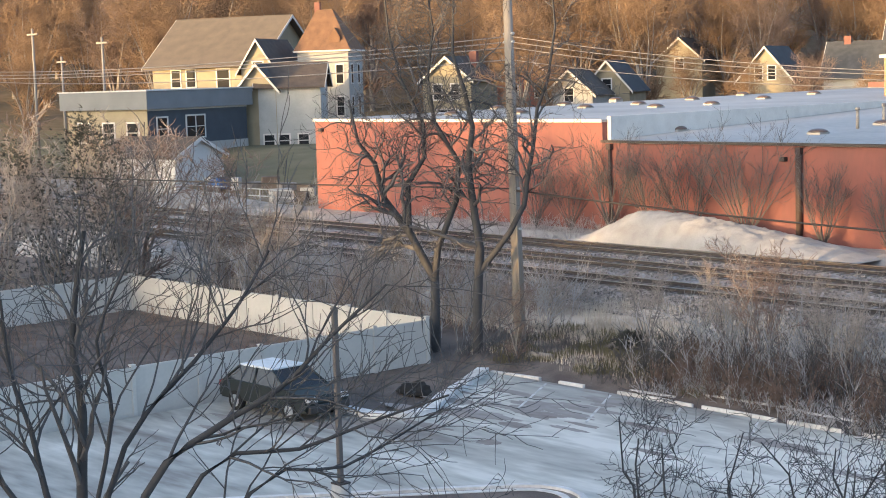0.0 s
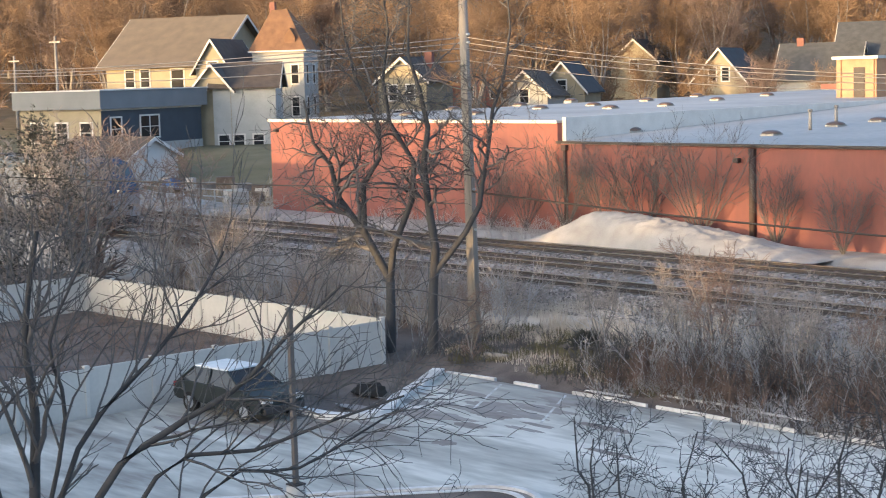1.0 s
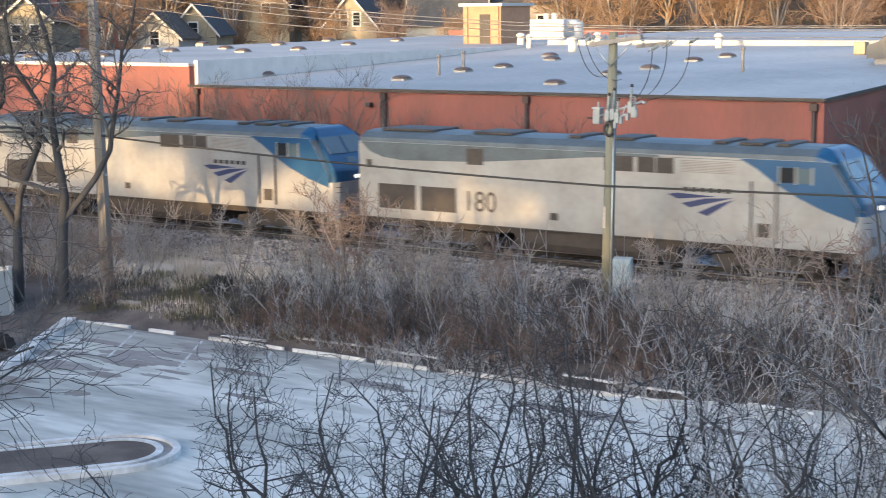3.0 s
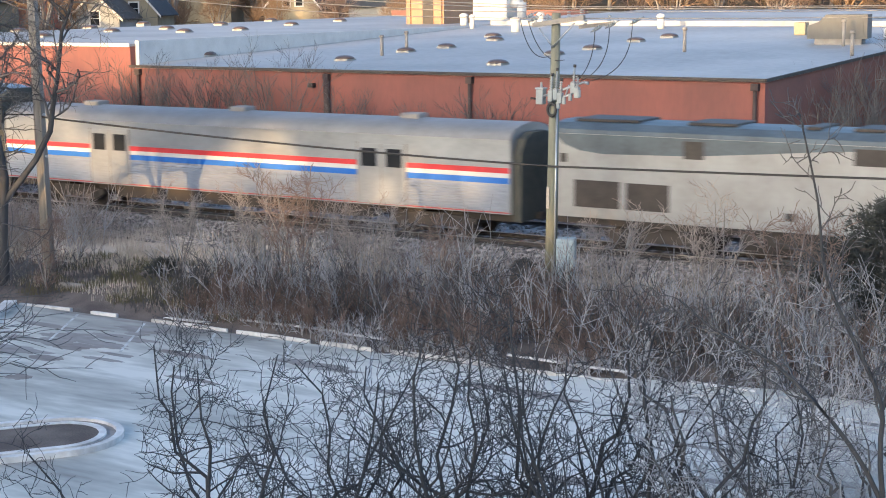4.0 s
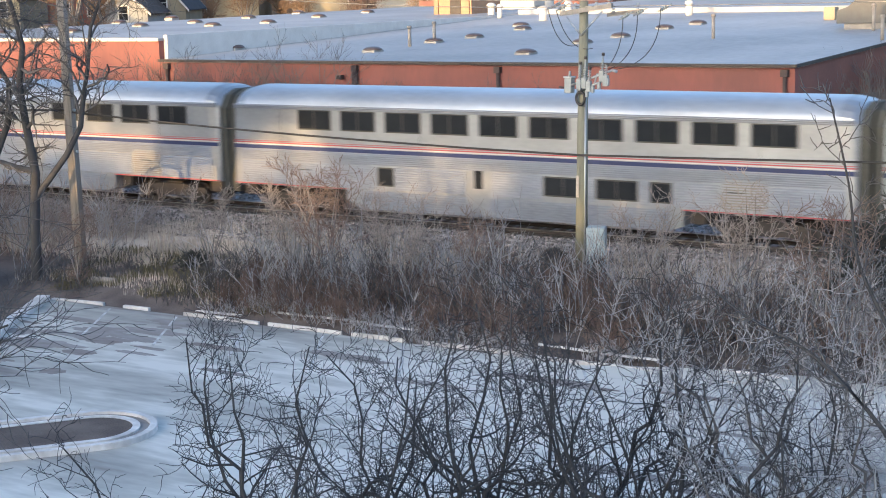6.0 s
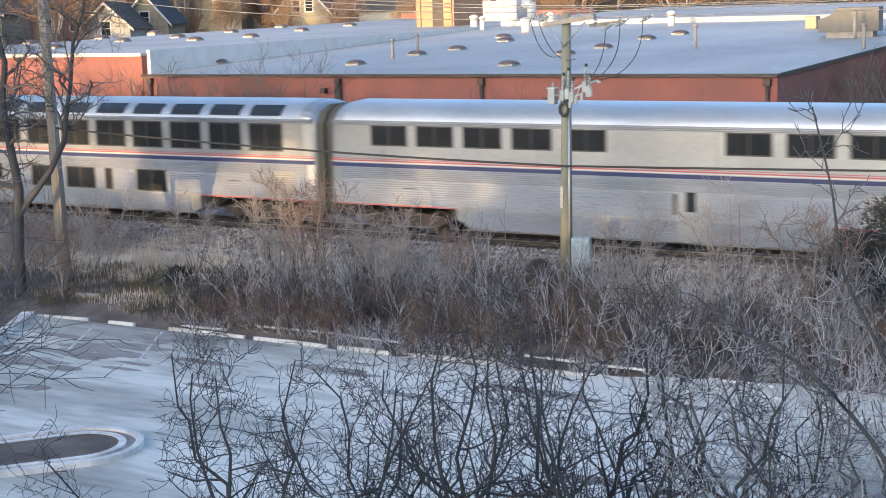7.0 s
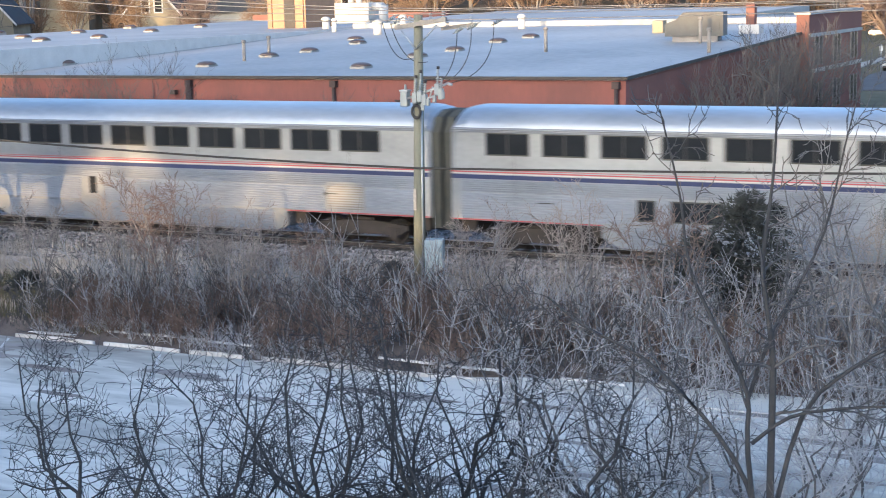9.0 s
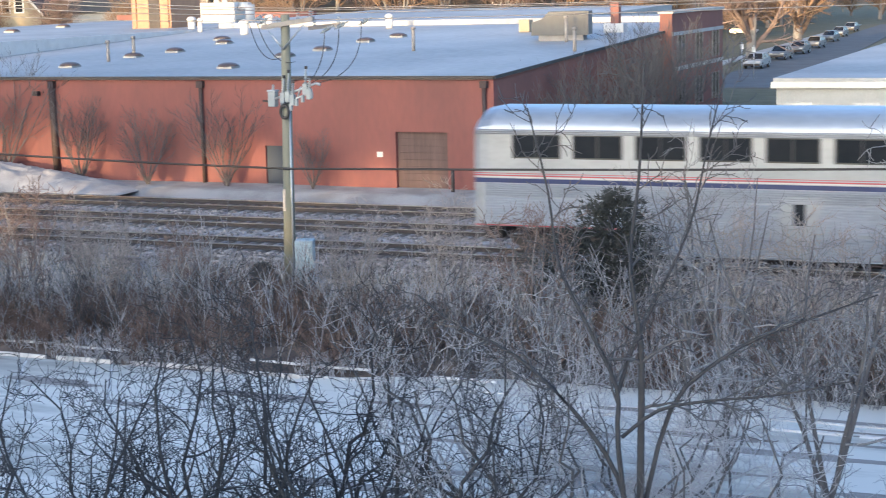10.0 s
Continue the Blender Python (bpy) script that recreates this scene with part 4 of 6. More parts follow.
# ---- rooftop equipment ----
def roof_things():
    h = thing("stair_penthouse", "tan brick rooftop stair housing with flat grey cap", "penthouse", pose(-66.0, 103.2, 6.25))
    part("wall", box(B(), -1.7, -1.9, -0.2, 1.7, 2.3, 2.9), "brick_tan", h)
    part("cap", box(B(), -1.95, -2.15, 2.9, 1.95, 2.55, 3.12), "galv", h)
    # dark panel stands in for the shade inside the doorway
    part("door", box(B(), -0.2, -1.94, 0, 0.75, -1.9, 2.3), "dark_metal", h, "dark panel painting in the shaded door opening")
    for x in (-1.55, 1.25):
        part("pier", box(B(), x, -2.02, -0.2, x + 0.3, -1.9, 2.9), "brick_tan", h)
    u = thing("rooftop_unit", "white rooftop air handling unit with two vents", "rooftop unit", pose(-67.5, 115.5, 6.45) @ Matrix.Diagonal((0.8, 0.8, 0.72, 1)))
    part("casing", box(B(), -3.0, -1.2, 0.3, 1.2, 1.2, 2.2, 0.05), "white", u)
    for x in (-1.6, -0.6):
        bm = B()
        tube(bm, (x, 0, 2.2), (x, 0, 2.75), 0.3, sides=12)
        dome(bm, (x, 0, 2.75), 0.42, 0.42, 0.18)
        part("vent", bm, "white", u)
    bm = B()
    tube(bm, (1.2, 0, 1.7), (2.3, 0, 1.7), 0.5, sides=14)
    tube(bm, (2.3, 0, 1.9), (2.3, 0, -0.2), 0.5, sides=14)
    part("duct", bm, "white", u)
    part("base", box(B(), -3.1, -1.3, -0.3, 1.3, 1.3, 0.3), "galv", u)
    a = thing("air_conditioner", "grey boxy rooftop air conditioner on a stand", "air conditioner", pose(-28.4, 85.0, 5.72, 0, 0, 10))
    part("cabinet", prism(B(), [(-1.6, 0.3), (1.6, 0.3), (1.6, 1.6), (-0.6, 1.6), (-1.0, 1.2), (-1.6, 1.0)], -0.9, 0.9), "roof_grey", a)
    part("fan_panel", box(B(), 0.3, -0.93, 0.5, 1.4, -0.9, 1.45), "roof_grey", a)
    part("stand", box(B(), -1.2, -0.8, -0.1, 1.3, 0.8, 0.3), "block", a)
    v = thing("exhaust_vent", "small tan sheet metal exhaust box on the roof", "roof vent", pose(-33.1, 92.1, 5.98))
    part("hood", box(B(), -0.35, -0.35, 0, 0.35, 0.35, 0.75, 0.05), "cream", v)
    c = thing("chimney_stub", "red brick chimney stub on a white base", "chimney", pose(-27.05, 91.0, 5.95))
    part("base", box(B(), -0.6, -0.5, -0.2, 0.6, 0.5, 0.5), "white", c)
    part("stack", box(B(), -0.25, -0.25, 0.5, 0.25, 0.25, 1.75), "brick_side", c)
    for x, y, z in ((-49.9, 72.2, 1.0), (-50.0, 74.8, 1.05), (-34.3, 77.7, 1.15), (-24.9, 76.5, 1.1), (-27.5, 83.0, 1.3)):
        bm = B()
        tube(bm, (0, 0, -0.1), (0, 0, z), 0.095, sides=10)
        tube(bm, (0, 0, z), (0, 0, z + 0.14), 0.15, 0.11, sides=10)
        p = solid("vent_pipe", bm, "block", "grey metal vent pipe through the roof", "vent pipe", group="vent pipes on the warehouse roof")
        p.matrix_basis = pose(x, y, roof_z(y))
    for x, y, w in ((-61.0, 98.8, 0.45), (-53.8, 93.8, 0.5), (-55.3, 100.0, 0.4), (-59.2, 97.0, 0.3), (-45.0, 98.0, 0.4)):
        bm = B()
        tube(bm, (0, 0, -0.1), (0, 0, 0.75), w * 0.6, sides=12)
        dome(bm, (0, 0, 0.75), w * 0.8, w * 0.8, 0.25)
        p = solid("mushroom_vent", bm, "white", "white round rooftop ventilator", "roof vent", group="ventilators on the warehouse roof")
        p.matrix_basis = pose(x, y, roof_z(y))


M["pale_block"] = mat("pale_block", (0.46, 0.465, 0.46), (0.36, 0.365, 0.36), 0.8, scale=0.8, fine=9)
M["brick_tan"] = mat("brick_tan", (0.42, 0.27, 0.16), (0.32, 0.19, 0.12), 0.9, scale=1.5, fine=10, bump=0.4)
roof_things()


# ---- houses ----
def window(parent, x, z, w, h, y, frame_mat="white", axis="y", s=-1):
    """A sash window on a wall at y (or at x, along the y axis)."""
    def bx(bm, a0, a1, d, z0, z1):
        c0, c1 = sorted((y, y + s * d))
        return box(bm, a0, c0, z0, a1, c1, z1) if axis == "y" else box(bm, c0, a0, z0, c1, a1, z1)
    g = part("window", bx(B(), x - w / 2, x + w / 2, 0.03, z, z + h), "glass", parent)
    bm = B()
    for a, b, c, d in ((x - w / 2 - 0.14, x - w / 2, z - 0.14, z + h + 0.14), (x + w / 2, x + w / 2 + 0.14, z - 0.14, z + h + 0.14), (x - w / 2, x + w / 2, z - 0.14, z), (x - w / 2, x + w / 2, z + h, z + h + 0.14), (x - w / 2, x + w / 2, z + h * 0.5 - 0.03, z + h * 0.5 + 0.03)):
        bx(bm, a, b, 0.07, c, d)
    if w > 1.4:
        bx(bm, x - 0.05, x + 0.05, 0.07, z, z + h)
    part("window_frame", bm, frame_mat, g)


def gable_house(label, x, y, z, rz, w, d, hw, hr, walls, roof, ridge="y", over=0.45, wins=(), side=(), chimney=None, name="house"):
    """Rectangle w by d round the origin; the ridge runs along y (gable to the front) or x."""
    h = thing(name, label, "house", pose(x, y, z, 0, 0, rz))
    if ridge == "y":
        pent = [(-w / 2, -1.0), (w / 2, -1.0), (w / 2, hw), (0, hw + hr), (-w / 2, hw)]
        part("wall", prism(B(), pent, -d / 2, d / 2), walls, h)
        half, ext, ax = w / 2, d / 2, "y"
    else:
        pent = [(-d / 2, -1.0), (d / 2, -1.0), (d / 2, hw), (0, hw + hr), (-d / 2, hw)]
        part("wall", prism(B(), pent, -w / 2, w / 2, "x"), walls, h)
        half, ext, ax = d / 2, w / 2, "x"
    k = (half + over) / half
    t = 0.16
    bm = B()
    prism(bm, [(-half * k, hw + hr - hr * k + 0.03), (0, hw + hr + 0.03), (half * k, hw + hr - hr * k + 0.03), (half * k, hw + hr - hr * k + t), (0, hw + hr + t + 0.06), (-half * k, hw + hr - hr * k + t)], -ext - over, ext + over, ax)
    r = part("roof", bm, roof, h)
    for e in (-1, 1):
        bm = B()
        a, b = sorted((e * (ext + over), e * (ext + over + 0.06)))
        prism(bm, [(-half * k, hw + hr - hr * k - 0.12), (0, hw + hr - 0.1), (half * k, hw + hr - hr * k - 0.12), (half * k, hw + hr - hr * k + t), (0, hw + hr + t + 0.04), (-half * k, hw + hr - hr * k + t)], a, b, ax)
        part("bargeboard", bm, "white", r)
    for wx, wz, ww, wh in wins:
        window(h, wx, wz, ww, wh, -d / 2)
    for wy, wz, ww, wh in side:
        window(h, wy, wz, ww, wh, w / 2, axis="x", s=1)
    if chimney:
        cx, cy, top = chimney
        part("chimney", box(B(), cx - 0.4, cy - 0.4, hw, cx + 0.4, cy + 0.4, top), "brick_side", h)
    return h


# garage by the tracks
gable_house("white garage with grey shingle gable roof", -109.6, 64.7, 1.1, 102, 5.2, 8.5, 2.1, 1.3, "white", "shingle", over=0.3, name="garage")
# long flat-roofed house in navy siding
def navy_house():
    h = thing("flat_roofed_house", "dark navy sided house with slate band and flat roof", "house", pose(-119.4, 69.3, 2.7, 0, 0, 16))
    part("wall", box(B(), -9.6, 0, -1.5, 0, 13.0, 4.0), "navy", h)
    # cream sheet over the navy paints in the sun on this side
    part("front_wall", box(B(), -9.6, -0.06, -1.5, 0.0, 0, 4.0), "cream", h, "front wall in cream that carries the low sun in its colour")
    part("fascia", box(B(), -10.1, -0.5, 4.0, 0.45, 13.4, 5.55), "slate_band", h, "slate-blue fascia band")
    part("coping", box(B(), -10.2, -0.6, 5.55, 0.55, 13.5, 5.65), "white", h)
    part("skirt", box(B(), 0.0, 0.1, -1.5, 0.08, 13.0, 0.9), "grey_siding", h)
    part("trim", box(B(), 0.0, 0.0, 3.85, 0.1, 13.0, 4.02), "white", h)
    window(h, 1.75, 1.3, 1.2, 1.9, 0.0, axis="x", s=1)
    window(h, 6.0, 1.4, 2.3, 1.85, 0.0, axis="x", s=1)
    for x in (-7.6, -4.6, -1.7):
        window(h, x, 1.2, 1.3, 1.6, -0.06)
    return h


navy_house()
gable_house("white house with low brown shingle roof", -123.4, 87.5, 2.5, 48, 5.8, 7.0, 5.8, 2.0, "pale_block", "shingle", "x", wins=((-2.0, 0.2, 0.9, 1.1), (-0.6, 0.2, 0.9, 1.1), (1.2, 0.2, 0.9, 1.1)), side=((-1, 0.3, 0.9, 1.1), (2, 3.4, 0.9, 1.7)))
gable_house("narrow white gable wing with brown roof", -124.6, 85.0, 2.5, 40, 3.6, 5.0, 5.7, 2.1, "cream", "shingle")
gable_house("tall cream house with steep brown gable roof", -133.2, 92.0, 2.6, 34, 3.6, 8.0, 7.5, 2.7, "cream", "shingle", wins=((0, 6.4, 1.0, 1.7),))


def tower_house():
    h = thing("hip_roofed_house", "grey Victorian house with brown hip roof and dormer", "house", pose(-129.6, 96.6, 2.6, 0, 0, 36) @ Matrix.Diagonal((0.78, 0.78, 1, 1)))
    part("wall", box(B(), -3.4, -3.2, -1, 3.4, 3.2, 9.1), "grey_siding", h)
    bm = B()
    b0 = [bm.verts.new(p) for p in ((-3.8, -3.6, 9.1), (3.8, -3.6, 9.1), (3.8, 3.6, 9.1), (-3.8, 3.6, 9.1))]
    t0 = [bm.verts.new(p) for p in ((-1.5, -0.3, 13.2), (0.6, -0.3, 13.2), (0.6, 0.3, 13.2), (-1.5, 0.3, 13.2))]
    for i in range(4):
        j = (i + 1) % 4
        bm.faces.new((b0[i], b0[j], t0[j], t0[i]))
    bm.faces.new(b0[::-1]), bm.faces.new(t0)
    r = part("roof", bm, "shingle_sunlit", h, "brown shingle hip roof with the low sun's orange in its colour")
    part("eave", box(B(), -3.85, -3.65, 8.95, 3.85, 3.65, 9.1), "white", h)
    part("chimney", box(B(), -1.9, 0.0, 12.0, -1.2, 0.7, 14.0), "brick_side", r)
    part("dormer", prism(B(), [(0.9, 9.2), (2.3, 9.2), (2.3, 10.4), (1.6, 11.3), (0.9, 10.4)], -3.0, -1.0), "shingle_sunlit", r)
    for x in (-2.2, 0.0, 2.2):
        for z in (2.6, 5.8):
            window(h, x, z, 0.9, 1.8, -3.2)
    for y in (-1.8, 1.2):
        for z in (2.6, 5.8):
            window(h, y, z, 0.9, 1.8, 3.4, axis="x", s=1)
    return h


tower_house()
gable_house("large house with broad tan shingle roof and cream walls", -142.7, 93.8, 2.85, 27, 12.4, 13.0, 8.0, 4.6, "cream", "shingle_tan", "x", over=0.8, wins=((-3.4, 5.6, 1.0, 1.7), (-1.6, 5.6, 1.0, 1.7), (2.2, 5.4, 1.4, 1.9)))
gable_house("yellow-lit cream house with tall gable front", -125.5, 110.5, 1.5, 30, 5.2, 9.0, 6.9, 2.2, "cream", "shingle", wins=((-1.0, 4.9, 0.8, 1.5), (0.9, 4.9, 0.8, 1.5), (0, 2.2, 2.2, 1.6)), chimney=(1.2, 1, 9.8))
gable_house("cream house with a steep gable and dark roof", -122.0, 130.5, 0.5, 32, 5.0, 10.0, 6.4, 2.9, "cream", "shingle_grey", wins=((0, 6.2, 0.9, 1.2), (-1.0, 3.2, 0.9, 1.5), (1.0, 3.2, 0.9, 1.5)))
gable_house("pale house with brown roof among the trees", -139.5, 163.0, 2.0, 30, 6.0, 10.0, 8.0, 2.7, "cream", "shingle", wins=((0, 6.6, 1.0, 1.5),))
gable_house("yellow house with steep gable and dark slate roof", -115.5, 151.0, 0.4, 24, 6.2, 11.0, 6.9, 3.6, "cream", "shingle_grey", wins=((-0.75, 6.9, 0.8, 1.5), (0.75, 6.9, 0.8, 1.5), (0, 3.0, 2.0, 1.5)))
gable_house("slate-roofed house wing with a white gable", -107.5, 158.0, 0.4, 24, 9.0, 8.0, 7.0, 3.8, "grey_siding", "shingle_grey", "x", wins=((3.0, 5.0, 0.9, 1.4),), chimney=(-2.5, 0, 11.6))
gable_house("dark-roofed house with a white dormer window", -103.0, 166.0, 0.6, 26, 12.0, 9.0, 9.2, 3.8, "block", "shingle_grey", "x", wins=((0, 6.0, 1.0, 1.6), (3.4, 6.0, 1.0, 1.6)))
gable_house("grey house partly hidden by bare trees", -118.5, 121.0, 0.4, 30, 5.0, 8.0, 6.2, 2.3, "grey_siding", "shingle", wins=((0, 5.3, 0.9, 1.4),))
gable_house("red brick house behind the warehouse", -132.0, 128.0, 0.5, 30, 7.0, 9.0, 7.6, 2.6, "brick_side", "shingle", wins=((-1.5, 5.6, 0.9, 1.5), (1.5, 5.6, 0.9, 1.5)))


def white_shop():
    h = thing("low_white_building", "long low white block building with flat pale roof", "building", pose(-16.1, 83.5, 0.05))
    part("wall", box(B(), 0, 0, -0.3, 34, 46, 3.35), "pale_block", h)
    part("roof", box(B(), -0.15, -0.15, 3.35, 34.2, 46.2, 3.62), "roofing", h)
    part("roof_edge", box(B(), -0.25, -0.25, 3.1, 34.3, -0.15, 3.42), "galv", h)
    for x in (1.2, 4.6, 8.2, 12.0):
        window(h, x, 1.3, 1.1, 0.9, 0.0, "galv")
    part("rooftop_box", box(B(), 3.0, 36, 3.62, 4.6, 38, 4.7, 0.05), "dark_metal", h)
    return h


white_shop()


# ---- street with parked cars ----
solid("street", prism(B(), [(-32.3, 128), (-24, 128), (-33.5, 300), (-38.9, 300)], 0.02, 0.18, "z"), "road", "grey asphalt side street", "road", "structure")
solid("sidewalk", prism(B(), [(-37.1, 128), (-35.6, 128), (-42.4, 300), (-43.9, 300)], 0.02, 0.22, "z"), "concrete", "pale concrete pavement along the street", "pavement", "structure")


def car(label, m, paint, frost=False, group=""):
    """A saloon 4.4 m long, nose to +x, base at z = 0."""
    c = thing("car", label, "car", m, group)
    W = 0.88
    prof = [(-2.2, 0.35), (2.15, 0.3), (2.22, 0.55), (2.1, 0.78), (1.2, 0.93), (-1.55, 0.98), (-2.15, 0.92), (-2.24, 0.6)]
    bm = prism(B(), prof, -W, W)
    bmesh.ops.bevel(bm, geom=list(bm.edges), offset=0.07, segments=2, affect="EDGES")
    part("body", bm, paint, c)
    bm = B()
    lo, up = [(1.15, 0.92), (-1.95, 0.95)], [(0.35, 1.44), (-1.3, 1.44)]
    v = [bm.verts.new((x, s * (0.82 if z < 1.2 else 0.64), z)) for x, z in (lo[0], up[0], up[1], lo[1]) for s in (-1, 1)]
    for a, b in ((0, 2), (2, 4), (4, 6)):
        bm.faces.new((v[a], v[a + 1], v[b + 1], v[b]))
    bm.faces.new((v[0], v[2], v[4], v[6])), bm.faces.new((v[1], v[7], v[5], v[3])), bm.faces.new((v[0], v[6], v[7], v[1]))
    part("glasshouse", bm, "glass", c, "dark car windows")
    part("roof", box(B(), -1.32, -0.66, 1.42, 0.37, 0.66, 1.49, 0.03), "frost" if frost else paint, c, "frost-covered roof" if frost else "")
    if frost:
        part("rear_screen_frost", prism(B(), [(-1.98, 0.97), (-1.35, 1.42), (-1.35, 1.46), (-2.02, 1.0)], -0.6, 0.6), "frost", c)
    for s in (-1, 1):
        for a, b in (((1.15, 0.92), (0.35, 1.44)), ((-1.95, 0.95), (-1.3, 1.44)), ((-0.45, 0.95), (-0.45, 1.44))):
            part("pillar", tube(B(), (a[0], s * 0.83, a[1]), (b[0], s * 0.655, b[1]), 0.035, sides=6), paint, c)
    for x in (-1.35, 1.35):
        for s in (-1, 1):
            bm = B()
            tube(bm, (x, s * 0.70, 0.32), (x, s * 0.90, 0.32), 0.32, sides=18)
            w = part("wheel", bm, "tyre", c)
            bm = B()
            tube(bm, (x, s * 0.89, 0.32), (x, s * 0.91, 0.32), 0.2, sides=12)
            part("rim", bm, "galv", w)
    for s in (-1, 1):
        part("headlight", box(B(), 2.05, s * 0.62 - 0.2, 0.62, 2.2, s * 0.62 + 0.2, 0.78, 0.03), "white", c)
        part("tail_light", box(B(), -2.26, s * 0.66 - 0.16, 0.7, -2.15, s * 0.66 + 0.16, 0.88, 0.02), "red_stripe", c)
    part("bumper", box(B(), 2.1, -0.8, 0.3, 2.27, 0.8, 0.52, 0.05), "dark_metal", c)
    return c


car("dark parked saloon with a frosted roof", pose(-40.7, 28.0, -1.6, 0, 0, 4), "car_dark", True)
base_car = car("pale parked car by the street kerb", pose(-32.2, 157, 0.18, 0, 0, -92), "car_silver", group="cars parked along the street")
for x, y in ((-33.1, 174), (-33.4, 187), (-34.1, 202), (-35.5, 222), (-38.6, 262), (-37.0, 240)):
    copy_thing(base_car, pose(x, y, 0.18, 0, 0, -93))
copy_thing(base_car, pose(-54.2, 254, 0.2, 0, 0, 5))
for x, y in ((-31.5, 146.7), (-29.0, 140.0)):
    s = thing("street_sign", "small sign on a thin metal post", "sign", pose(x, y, 0.1), "signs along the street")
    part("post", tube(B(), (0, 0, 0), (0, 0, 3.0), 0.05, sides=8), "galv", s)
    part("plate", box(B(), -0.16, -0.06, 2.4, 0.16, -0.03, 2.85), "frost_paint", s)

# ---- yard fence ----
def fence(x0, y0, x1, y1, h, z=-1.68):
    n = max(1, round(math.hypot(x1 - x0, y1 - y0) / 2.4))
    a = math.degrees(math.atan2(y1 - y0, x1 - x0))
    L = math.hypot(x1 - x0, y1 - y0) / n
    f = thing("panel_fence", "pale solid vinyl panel fence round the yard", "fence", pose(x0, y0, z, 0, 0, a), "fence runs round the yard")
    bm = B()
    box(bm, 0.06, -0.03, 0.05, L - 0.06, 0.03, h - 0.08)
    box(bm, 0.06, -0.045, h - 0.14, L - 0.06, 0.045, h - 0.04)
    box(bm, 0.06, -0.045, 0.03, L - 0.06, 0.045, 0.15)
    me = mesh_of("panel", bm, "fence")
    bm = B()
    box(bm, -0.07, -0.07, 0, 0.07, 0.07, h)
    prism(bm, [(-0.09, -0.09), (0.09, -0.09), (0.09, 0.09), (-0.09, 0.09)], h, h + 0.04, "z")
    mp = mesh_of("post", bm, "fence")
    for i in range(n + 1):
        for nm, m in (("panel", me), ("post", mp)):
            if nm == "panel" and i == n:
                continue
            o = new(nm, m)
            o.parent = f
            o.matrix_basis = pose(L * i, 0, 0.0)
    return f


fence(-43.85, 36.6, -43.85, 5.0, 1.66)
fence(-43.95, 36.7, -65.0, 36.5, 1.70)
fence(-65.1, 36.4, -64.6, 12.0, 1.70)

# ---- poles and cables ----
def catenary(bm, p, q, sag, r, n=14, bulge=(0, 0, 0)):
    """A hanging cable as one connected tube."""
    p, q = Vector(p), Vector(q)
    side = (q - p).cross(Vector((0, 0, 1))).normalized()
    up = side.cross(q - p).normalized()
    rings = []
    for i in range(n + 1):
        c = p.lerp(q, i / n) - Vector((0, 0, sag * 4 * (i / n) * (1 - i / n))) + Vector(bulge) * (4 * (i / n) * (1 - i / n))
        rings.append([bm.verts.new(c + r * (math.cos(a) * side + math.sin(a) * up)) for a in (0, 1.26, 2.51, 3.77, 5.03)])
    for a, b in zip(rings, rings[1:]):
        for k in range(5):
            bm.faces.new((a[k], a[(k + 1) % 5], b[(k + 1) % 5], b[k])).smooth = True
    return bm


def plain_pole():
    p = thing("utility_pole", "weathered grey wooden utility pole with a slight lean", "utility pole", pose(-42.6, 40.1, -1.35, 0, -1.0, 0))
    part("shaft", tube(B(), (0, 0, -0.3), (0, 0, 13.4), 0.24, 0.16, 14), "pole_wood", p)
    bm = B()
    for z in (11.3, 11.6, 5.9, 4.4):
        tube(bm, (-0.27, 0, z), (0.27, 0, z), 0.05, sides=8)
    part("bracket", bm, "galv", p)
    bm = B()
    tube(bm, (0.2, -0.12, 0.2), (0.17, -0.1, 11), 0.04, sides=6)
    part("conduit", bm, "pole_wood", p)
    return p


plain_pole()


